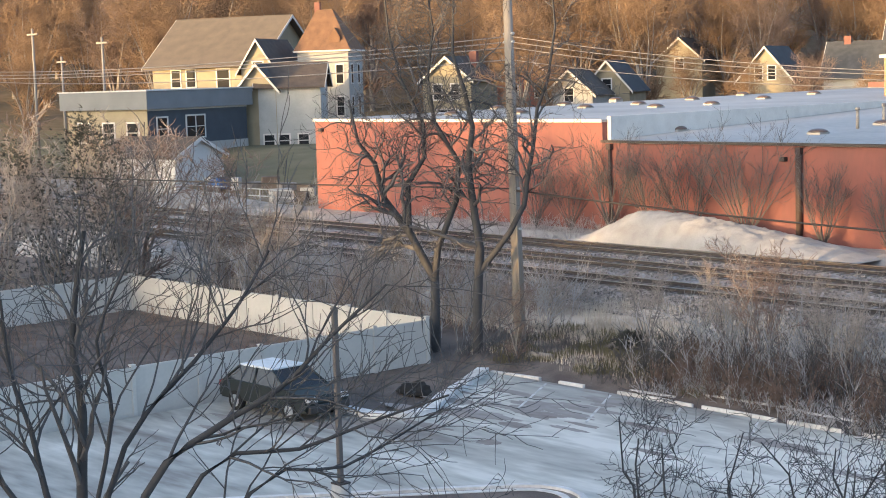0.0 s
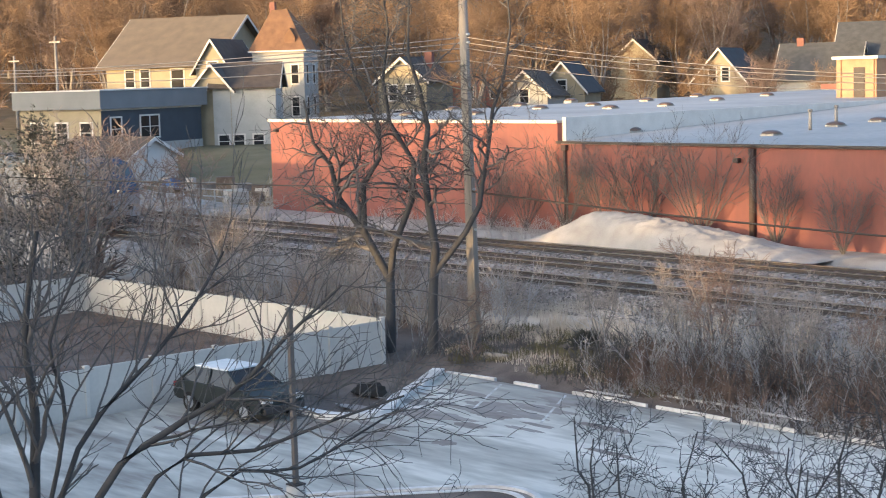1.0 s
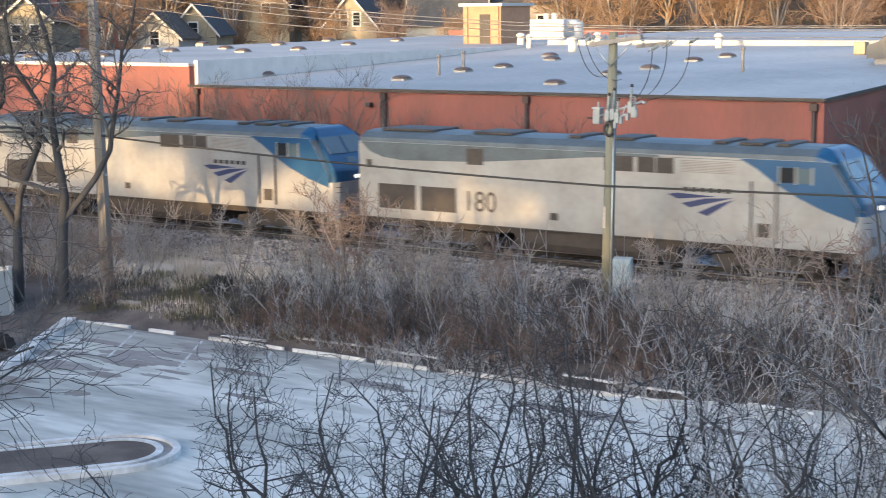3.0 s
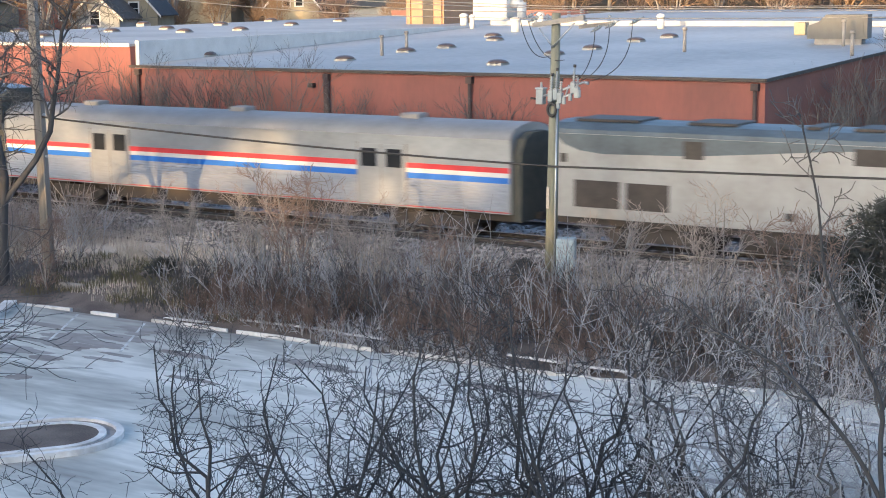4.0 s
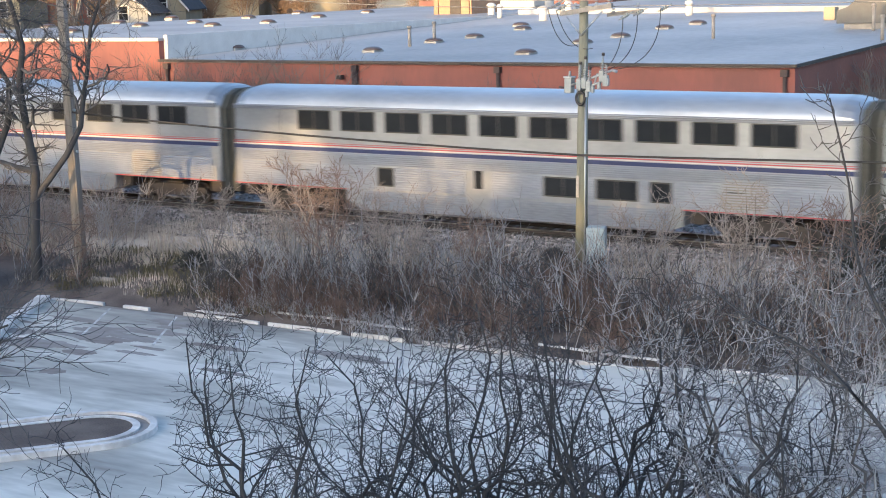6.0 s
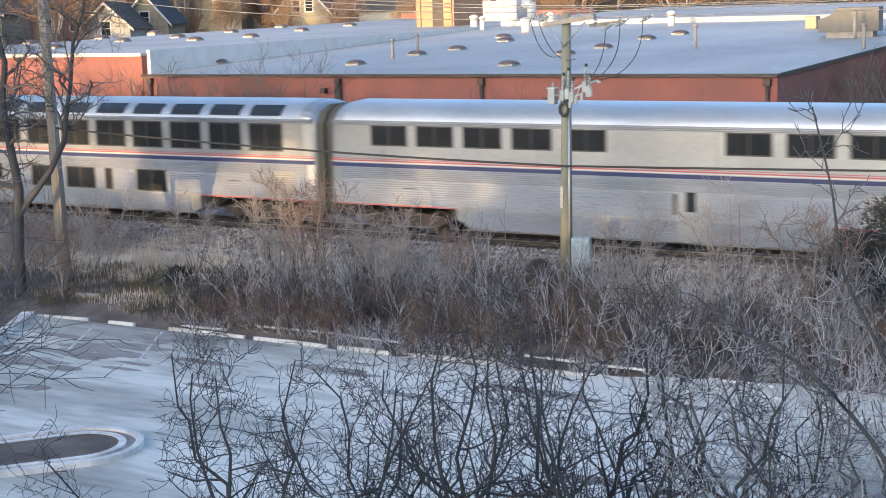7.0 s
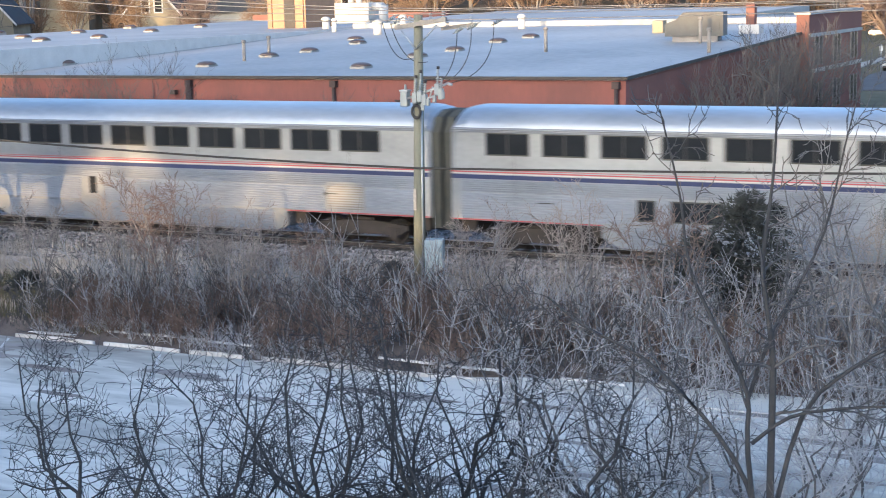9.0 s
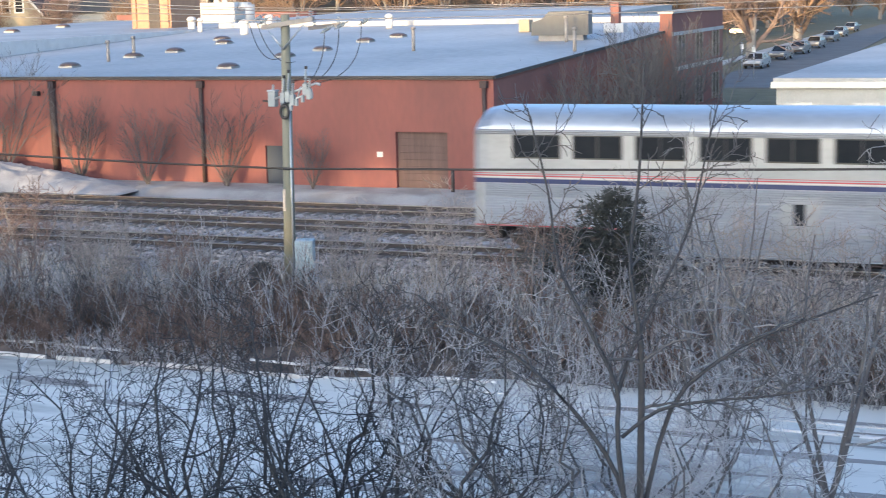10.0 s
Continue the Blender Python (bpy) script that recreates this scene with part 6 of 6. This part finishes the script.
WIDE = tree_meshes(71, [(p, r0 * 0.62, r1) for p, r0, r1 in BOUGHS], (0, 13, 4, 2), 1.25, 0.58, (18, 52), 0.25, 0.04, 3, 0.005, "twig_dark", "twig")
tree("spreading_tree", "wide spreading bare tree with long arching limbs", WIDE, pose(14 * math.sin(radians(-62.9)), 14 * math.cos(radians(-62.9)), -1.68))

# crooked trees at the corner of the yard; limbs fit the camera's view, side is the horizontal direction across it
SIDE = Vector((0.64, 0.77, 0))


def crooked(points, r0, r1, drift):
    pts = [SIDE * a + Vector((-SIDE.y, SIDE.x, 0)) * (drift * i) + Vector((0, 0, z)) for i, (a, z) in enumerate(points)]
    fine = []
    for a, b in zip(pts, pts[1:]):
        fine += [a, a.lerp(b, 0.5) + Vector((0.03, -0.03, 0.0))]
    return fine + [pts[-1]], r0, r1


def slim(lines):
    return [(p, r0 * 0.8, r1 * 0.72) for p, r0, r1 in lines]


A = [crooked([(0, -0.2), (0.05, 2.7), (-0.85, 4.5), (-1.75, 5.8), (-2.05, 7.1), (-2.65, 7.9), (-2.95, 9.5)], 0.24, 0.05, 0.05),
     crooked([(0.05, 2.7), (0.2, 3.9), (0.95, 5.7), (1.05, 7.1), (0.2, 8.6), (0.0, 10.2), (0.25, 12), (0, 14)], 0.17, 0.04, -0.06),
     crooked([(-0.85, 4.5), (-0.85, 6.3), (-0.2, 7.3), (-0.2, 8.5), (-1.0, 10.2), (-1.4, 12), (-1.5, 13.5)], 0.14, 0.035, 0.08)]
Bt = [crooked([(0, -0.2), (0.05, 2.1), (0.2, 3.9), (0, 5.5), (-0.15, 7), (0.05, 8.4), (-0.2, 9.7), (-0.6, 11.1), (-0.5, 13.2)], 0.25, 0.05, 0.04),
      crooked([(0.2, 3.1), (1.3, 4.5), (1.85, 5.5), (2.0, 6.5), (2.2, 7.5), (2.4, 9), (2.8, 10), (3.1, 11.9), (3.0, 13.5)], 0.15, 0.04, -0.05)]
kw = dict(kids=(0, 17, 7, 5), length=2.6, shrink=0.55, spread=(30, 80), wiggle=0.42, lift=0.0, last=3, thin=0.010, bark="twig_dark", twig="twig")
tree("crooked_tree", "tall crooked bare tree with winding dark limbs", tree_meshes(81, slim(A), **kw), pose(-44.9, 37.9, -1.5), "crooked trees by the fence")
tree("crooked_tree", "tall crooked bare tree with winding dark limbs", tree_meshes(82, slim(Bt), **kw), pose(-43.1, 38.4, -1.5), "crooked trees by the fence")

# thicket trees left of the yard and along the railway
MID = [tree_meshes(90 + i, vase(95 + i, 6.5, 6, 0.42, 0.5, 0.07), (0, 7, 4, 3), 1.6, 0.6, (25, 65), 0.3, 0.04, 3, 0.014, "bark", ("twig_tan", "twig_mid", "twig_red")[i % 3]) for i in range(3)]
rnd = random.Random(11)
for i in range(17):
    x, y = -46.5 - 32 * rnd.random(), 38.6 + 5.0 * rnd.random()
    tree("thicket_tree", "bare multi-stemmed thicket tree beside the railway", MID[i % 3], pose(x, y, ground_z(x, y), 0, 0, rnd.uniform(0, 360)), "thicket trees beside the railway", scale=rnd.uniform(0.35, 0.6) * (1 if x > -57 else 1.45))
for i, (x, y, s) in enumerate(((-69, 38.5, 1.35), (-72, 41, 1.5), (-68, 34, 1.2), (-75, 38, 1.5), (-71, 30, 1.2), (-67.5, 43, 1.3), (-78, 43, 1.4), (-66.5, 24, 1.0), (-73.5, 34, 1.3), (-55, 24, 0.7), (-66, 30, 1.2), (-69, 26, 1.2), (-74, 28, 1.4), (-80, 37, 1.6), (-64, 40, 0.9))):
    tree("thicket_tree", "dense bare thicket tree with grey twigs", MID[(0, 2, 0, 0)[i % 4]], pose(x, y, -1.5, 0, 0, 77 * i), "thicket trees beside the railway", scale=s * 0.9)
for i, (x, y, s) in enumerate(((-31.6, 40.6, 0.72), (-33.8, 41.5, 0.6), (-30.6, 42.4, 0.5), (-41, 38.4, 0.45), (-37.6, 41.6, 0.5), (-28.2, 40.4, 0.55), (-26.4, 41.6, 0.45), (-20.4, 41.2, 0.55), (-17.6, 42.3, 0.62), (-14.5, 40.6, 0.7), (-9.5, 41.4, 0.7), (-6.8, 40.4, 0.65), (-4.0, 41.8, 0.7))):
    tree("sapling", "bare grey sapling in the brush by the railway", MID[0 if i % 3 else 2], pose(x, y, ground_z(x, y), 0, 0, 51 * i), "saplings along the verge", "sapling", scale=s)

# fan-shaped bushes against the brick wall
FAN = [tree_meshes(110 + i, vase(112 + i, 4.2, 12, 0.55, 0.15, 0.035), (0, 6, 4, 2), 1.2, 0.6, (15, 40), 0.12, 0.06, 3, 0.007, "twig", "twig", 1) for i in range(2)]
for i, (x, s) in enumerate(((-61.8, 0.9), (-58.8, 1.25), (-55.8, 1.1), (-53.2, 1.15), (-49.6, 1.35), (-45.0, 0.95), (-64.6, 0.9), (-41.3, 0.8), (-37.0, 0.95), (-32.6, 0.6))):
    tree("wall_bush", "fan-shaped bare bush against the brick wall", FAN[i % 2], pose(x, 62.3, 0.0, 0, 0, 43 * i), "bushes along the warehouse wall", "bush", s)
for i, (y, s) in enumerate(((66, 1.0), (70, 1.2), (74, 1.25), (78, 1.4), (82, 1.5), (86, 1.5))):
    tree("side_bush", "pale reddish bare bush by the side wall", FAN[i % 2], pose(-22.0, y, 0.05, 0, 0, 60 * i), "bushes along the warehouse wall", "bush", s)


def brush(name, label, n, area, height, material, seed, twigs=5, fan=0.35, r=0.013):
    """A strip of thin stems with side twigs."""
    rnd = random.Random(seed)
    lines = []
    x0, x1, y0, y1 = area
    for _ in range(n):
        x, y = rnd.uniform(x0, x1), rnd.uniform(y0, y1)
        if noise.noise((x * 0.35, y * 0.5, seed)) < -0.15:
            continue
        h = height * rnd.uniform(0.45, 1.15)
        p = Vector((x, y, ground_z(x, y) - 0.05))
        pts = limb(rnd, p, Vector((rnd.uniform(-fan, fan), rnd.uniform(-fan, fan), 1)), h, 0.26, 0.02, 4)
        lines.append((pts, r, r * 0.4))
        for _ in range(twigs):
            i = rnd.randint(1, 3)
            d = (pts[i + 1] - pts[i]).normalized() + rand_dir(rnd) * 0.75
            lines.append((limb(rnd, pts[i], d, h * rnd.uniform(0.2, 0.45), 0.2, 0.03, 2), r * 0.7, r * 0.38))
    ob = new(name, tubes_mesh(name, lines, material))
    return tagged(ob, label, "brush", kind="stuff")


brush("brush_strip", "tangled bare grey-brown brush along the verge", 2300, (-36, 6, 38.3, 42.8), 1.9, "twig", 1, 5, 0.55)
brush("brush_pale", "pale bare stems among the brush", 1200, (-36, 6, 38.0, 42.6), 2.2, "twig_pale", 2, 5, 0.5, 0.015)
brush("brush_red", "rust-brown weeds and brambles by the pole", 1500, (-29, -19, 39.5, 43.4), 1.35, "twig_red", 3, 6, 0.6)
brush("brush_front", "tangled purple-brown brambles behind the wheel stops", 1900, (-34.5, -19, 37.7, 41.0), 1.25, "twig_red", 9, 6, 0.6)
brush("brush_front", "tangled purple-brown brambles behind the wheel stops", 2200, (-19, 6, 38.9, 42.5), 1.5, "twig_red", 10, 6, 0.6)
brush("brush_whips", "pale bare whips standing over the brush", 260, (-34, 6, 38.9, 43.0), 2.9, "twig_white", 12, 6, 0.3, 0.019)
brush("brush_edge", "low ragged stems along the edge of the lot", 650, (-34, -19, 37.0, 38.4), 0.7, "twig_pale", 15, 5, 0.7)
brush("brush_edge", "low ragged stems along the edge of the lot", 900, (-19, 6, 38.0, 39.6), 0.85, "twig_mid", 16, 5, 0.7)
brush("brush_bank", "tall tan twiggy brush on the bank before the tracks", 650, (-64, -43, 40.2, 45.0), 2.3, "twig_tan", 19, 7, 0.55, 0.016)
brush("brush_bank", "tall grey twiggy brush on the bank before the tracks", 260, (-66, -43, 39.0, 44.5), 2.8, "twig_pale", 20, 7, 0.5, 0.018)
brush("brush_yard", "low bare weeds in and behind the fenced yard", 1500, (-64, -45, 22, 44), 0.9, "twig_red", 4, 4, 0.6)
brush("brush_far", "low bare weeds beyond the tracks", 600, (-75, -52, 59.9, 62.6), 1.0, "twig_pale", 5, 4, 0.6)
brush("brush_corner", "low green-brown undergrowth by the fence corner", 900, (-44, -33, 37.6, 42.5), 0.55, "twig", 6, 4, 0.7)


def blades(name, label, n, area, height, material, seed):
    rnd = random.Random(seed)
    verts, faces = [], []
    x0, x1, y0, y1 = area
    for _ in range(n):
        x, y = rnd.uniform(x0, x1), rnd.uniform(y0, y1)
        if noise.noise((x * 0.5, y * 0.7, seed)) < -0.1:
            continue
        z, h, a = ground_z(x, y), height * rnd.uniform(0.5, 1.3), rnd.uniform(0, 6.28)
        w, l = 0.016, rnd.uniform(0.1, 0.4) * h
        b = len(verts)
        c, s = math.cos(a), math.sin(a)
        verts += [(x - s * w, y + c * w, z - 0.03), (x + s * w, y - c * w, z - 0.03), (x + c * l, y + s * l, z + h)]
        faces.append((b, b + 1, b + 2))
    me = bpy.data.meshes.new(name)
    me.from_pydata(verts, [], faces)
    me.materials.append(M[material])
    return tagged(new(name, me), label, "grass", kind="stuff")


blades("dry_grass", "dry straw-coloured grass on the verge", 26000, (-70, 6, 41.2, 46.2), 0.42, "straw", 7)
blades("green_grass", "thin green-brown grass at the corner of the lot", 15000, (-43, -32, 37.8, 43), 0.2, "lawn", 8)
blades("pale_weeds", "short pale dead weeds at the corner of the lot", 5000, (-44, -30, 38.0, 43), 0.26, "straw", 14)


def stones(name, label, n, strips, x0, x1, seed):
    """Loose angular stones strewn over strips (y0, z0, y1, z1) of the ballast."""
    rnd = random.Random(seed)
    verts, faces = [], []
    for _ in range(n):
        y0, z0, y1, z1 = rnd.choice(strips)
        f, r, a = rnd.random(), rnd.uniform(0.035, 0.085), rnd.uniform(0, 6.28)
        c = Vector((rnd.uniform(x0, x1), y0 + (y1 - y0) * f, z0 + (z1 - z0) * f + r * 0.3))
        b = len(verts)
        for k in range(4):
            q = r * rnd.uniform(0.8, 1.25)
            verts.append((c.x + q * math.cos(a + 1.571 * k), c.y + q * math.sin(a + 1.571 * k), c.z + rnd.uniform(-0.2, 0.2) * r))
        verts += [(c.x, c.y, c.z + r * rnd.uniform(0.5, 0.9)), (c.x, c.y, c.z - r * 0.7)]
        for k in range(4):
            faces += [(b + k, b + (k + 1) % 4, b + 4), (b + (k + 1) % 4, b + k, b + 5)]
    me = bpy.data.meshes.new(name)
    me.from_pydata(verts, [], faces)
    me.materials.append(M["stone"])
    return tagged(new(name, me), label, "stones", kind="stuff")


def stone_material():
    m = mat("stone", (0.43, 0.39, 0.365), (0.26, 0.23, 0.21), 0.95, scale=3, fine=25, bump=0.3)
    n, l = m.node_tree.nodes, m.node_tree.links
    geo, hv, mr = n.new("ShaderNodeNewGeometry"), n.new("ShaderNodeHueSaturation"), n.new("ShaderNodeMapRange")
    mr.inputs["To Min"].default_value, mr.inputs["To Max"].default_value = 0.35, 1.35
    l.new(geo.outputs["Random Per Island"], mr.inputs["Value"])
    l.new(mr.outputs[0], hv.inputs["Value"])
    l.new(next(k for k in n if k.type == "VALTORGB").outputs[0], hv.inputs["Color"])
    l.new(hv.outputs[0], n["Principled BSDF"].inputs["Base Color"])
    return m


M["stone"] = stone_material()
stones("ballast_stones", "loose grey-brown ballast stones on the near shoulder", 15000, ((45.5, -0.72, 47.1, -0.22), (45.5, -0.72, 47.1, -0.22), (44.9, -0.72, 45.6, -0.7), (47.1, -0.21, 47.7, -0.21)), -62, 0, 17)
stones("ballast_stones", "loose grey-brown ballast stones between the tracks", 6000, ((50.2, -0.21, 52.2, -0.2), (54.7, -0.2, 56.6, -0.2), (59.1, -0.2, 60.4, -0.3)), -75, -15, 18)


def cedar(label, m, height, width, n, seed):
    """A ragged evergreen of many short needle sprays."""
    rnd = random.Random(seed)
    t = thing("evergreen_bush", label, "evergreen", m)
    o = new("trunk", tubes_mesh("trunk", [(limb(rnd, Vector((0, 0, -0.2)), Vector((0, 0, 1)), height * 0.9, 0.05, 0.02, 5), 0.09, 0.02)], "bark"))
    o.parent = t
    verts, faces = [], []
    for _ in range(n):
        f = rnd.random() ** 0.8
        a = rnd.uniform(0, 6.28)
        r = width * (1 - f ** 2) ** 0.6 * rnd.uniform(0.3, 1.0) * (1 + 0.45 * math.sin(3 * a + 5 * f + seed))
        p = Vector((r * math.cos(a), r * math.sin(a), 0.1 + f * height * rnd.uniform(0.9, 1.05)))
        out = Vector((math.cos(a), math.sin(a), rnd.uniform(0.0, 0.9))).normalized()
        for _ in range(7):
            d = (out + 0.7 * rand_dir(rnd)).normalized() * rnd.uniform(0.12, 0.3)
            s = d.orthogonal().normalized() * 0.02
            b = len(verts)
            verts += [tuple(p - s), tuple(p + s), tuple(p + d)]
            faces.append((b, b + 1, b + 2))
    me = bpy.data.meshes.new("crown")
    me.from_pydata(verts, [], faces)
    me.materials.append(M["needle"])
    o = new("crown", me)
    o.parent = t
    return t


cedar("dark ragged evergreen bush among bare trees", pose(-13.0, 43.6, -0.9), 3.6, 1.9, 1700, 1)
cedar("dark ragged evergreen bush among bare trees", pose(-14.4, 43.2, -0.95), 2.4, 1.6, 900, 2)
cedar("small round evergreen shrub on the verge", pose(-25.2, 44.4, -0.8), 0.7, 0.5, 260, 3)
cedar("small round evergreen shrub on the verge", pose(-38.0, 41.2, -1.2), 0.6, 0.6, 220, 7)
cedar("tall dark evergreen in the thicket", pose(-67.2, 35.6, -1.5), 8.8, 3.4, 1300, 4)
cedar("dark evergreen bush by the railway", pose(-70.0, 33.0, -1.5), 7.6, 3.4, 1000, 5)

# background woods
FOREST = [tree_meshes(130 + i, vase(135 + i, 19, 6, 0.33, 3.5, 0.26), (0, 8, 6, 4, 2), 4.6, 0.6, (25, 60), 0.2, 0.05, 4, 0.026, "bark", "twig_gold" if i < 3 else "twig_red", joined=True) for i in range(4)]
rnd = random.Random(21)
k = 0
for ring, (d0, d1, n) in enumerate(((205, 225, 26), (225, 255, 48), (255, 305, 66), (305, 380, 80))):
    for i in range(n):
        az = -70 + 66 * (i + rnd.random()) / n
        d = rnd.uniform(d0, d1)
        if ring == 0 and az > -33:
            continue
        x, y = d * math.sin(radians(az)), d * math.cos(radians(az))
        if -50 < x < -20 and y < 330:
            continue
        tree("woodland_tree", "tall bare woodland tree in golden evening light", FOREST[k % 4], pose(x, y, ground_z(x, y) - 0.3, 0, 0, rnd.uniform(0, 360)), "woods on the rise", scale=rnd.uniform(0.75, 1.15))
        k += 1
for i, (x, y, s) in enumerate(((-112, 106, 0.6), (-128, 142, 0.8), (-104, 131, 0.38), (-98, 133, 0.42), (-112, 131, 0.4), (-90, 134, 0.42), (-118, 116, 0.42), (-84, 136, 0.4), (-76, 138, 0.42), (-92, 160, 0.9), (-136, 114, 0.8), (-35.2, 168, 1.5), (-36.9, 205, 1.6), (-80, 150, 0.8), (-70, 155, 0.8), (-60, 160, 0.8), (-160, 78, 0.6), (-170, 100, 0.8), (-134, 120, 0.7), (-128, 165, 0.8), (-146, 150, 0.8))):
    tree("yard_tree", "bare street tree between the houses", FOREST[i % 4], pose(x, y, ground_z(x, y) - 0.2, 0, 0, 81 * i), "trees between the houses", scale=s)
# unseen bare trees added behind the viewpoint to dapple the sunlight
for i, (x, y, s) in enumerate(((-62, -32, 0.6), (-71, -34, 0.75), (-86, -32, 0.8))):
    tree("yard_tree", "unseen bare tree added behind the viewpoint to dapple the sun", FOREST[i % 4], pose(x, y, -1.8, 0, 0, 81 * i), "trees behind the viewpoint", scale=s)


def pine(label, m, bare, height, width, n, seed):
    """An unseen shade caster built as a tall-stemmed pine: a bare trunk under a ragged flat crown."""
    rnd = random.Random(seed)
    t = thing("pine_tree", label, "pine", m, "pines behind the viewpoint")
    o = new("trunk", tubes_mesh("trunk", [(limb(rnd, Vector((0, 0, -0.2)), Vector((0, 0, 1)), height * 0.95, 0.03, 0.02, 6), 0.3, 0.06)], "bark"))
    o.parent = t
    verts, faces = [], []
    clumps = [(rnd.uniform(0, 6.28), rnd.random() ** 0.5, rnd.random()) for _ in range(26)]
    for a, q, f in clumps:
        c = Vector((width * q * math.cos(a), width * q * math.sin(a), bare + (height - bare) * f))
        for _ in range(n // 26):
            p = c + Vector((rnd.gauss(0, 0.75), rnd.gauss(0, 0.75), rnd.gauss(0, 0.45)))
            d, e = rand_dir(rnd) * 0.5, rand_dir(rnd) * 0.3
            b = len(verts)
            verts += [tuple(p - e), tuple(p + e), tuple(p + d)]
            faces.append((b, b + 1, b + 2))
    me = bpy.data.meshes.new("crown")
    me.from_pydata(verts, [], faces)
    me.materials.append(M["needle"])
    o = new("crown", me)
    o.parent = t
    return t


# unseen pines, added so that gaps leave sun patches on train and wall
SHADE_PINES = ((-66.5, 14.6, 1.6), (-62.0, 13.4, 1.6), (-58.2, 14.2, 2.0), (-54.6, 13.6, 2.2), (-51.0, 12.2, 2.2), (-47.4, 13.8, 2.2), (-44.2, 12.4, 1.9), (-41.4, 13.8, 2.0), (-38.4, 12.4, 1.9), (-35.2, 11.4, 1.7))
for i, (x, bare, width) in enumerate(SHADE_PINES):
    pine("tall unseen pine added behind the viewpoint to break up the sun", pose(x, -45 + 1.3 * (i % 3), -1.7, 0, 0, 70 * i), bare, 18.4, width, 7800, 300 + i)


def view_lag(t):
    """Metres by which the train is set behind an even pace early on, to fit the camera's view."""
    rows = ((1.0, 2.6), (1.5, 1.9), (2.0, 0.5), (2.5, 0.08), (3.25, 0.0))
    if t >= 3.25:
        return 0.0
    for (a, u), (b, v) in zip(rows, rows[1:]):
        if t < b:
            return u + (v - u) * (t - a) / (b - a) if t > a else 2.6 + 1.4 * (1.0 - t)


def motions():
    for car, at in CARS:
        walk(car, [(0.25 * i, pose(at + SPEED * (0.25 * i - 5.0) - view_lag(0.25 * i), TRAIN_Y, 0)) for i in range(41)])


motions()
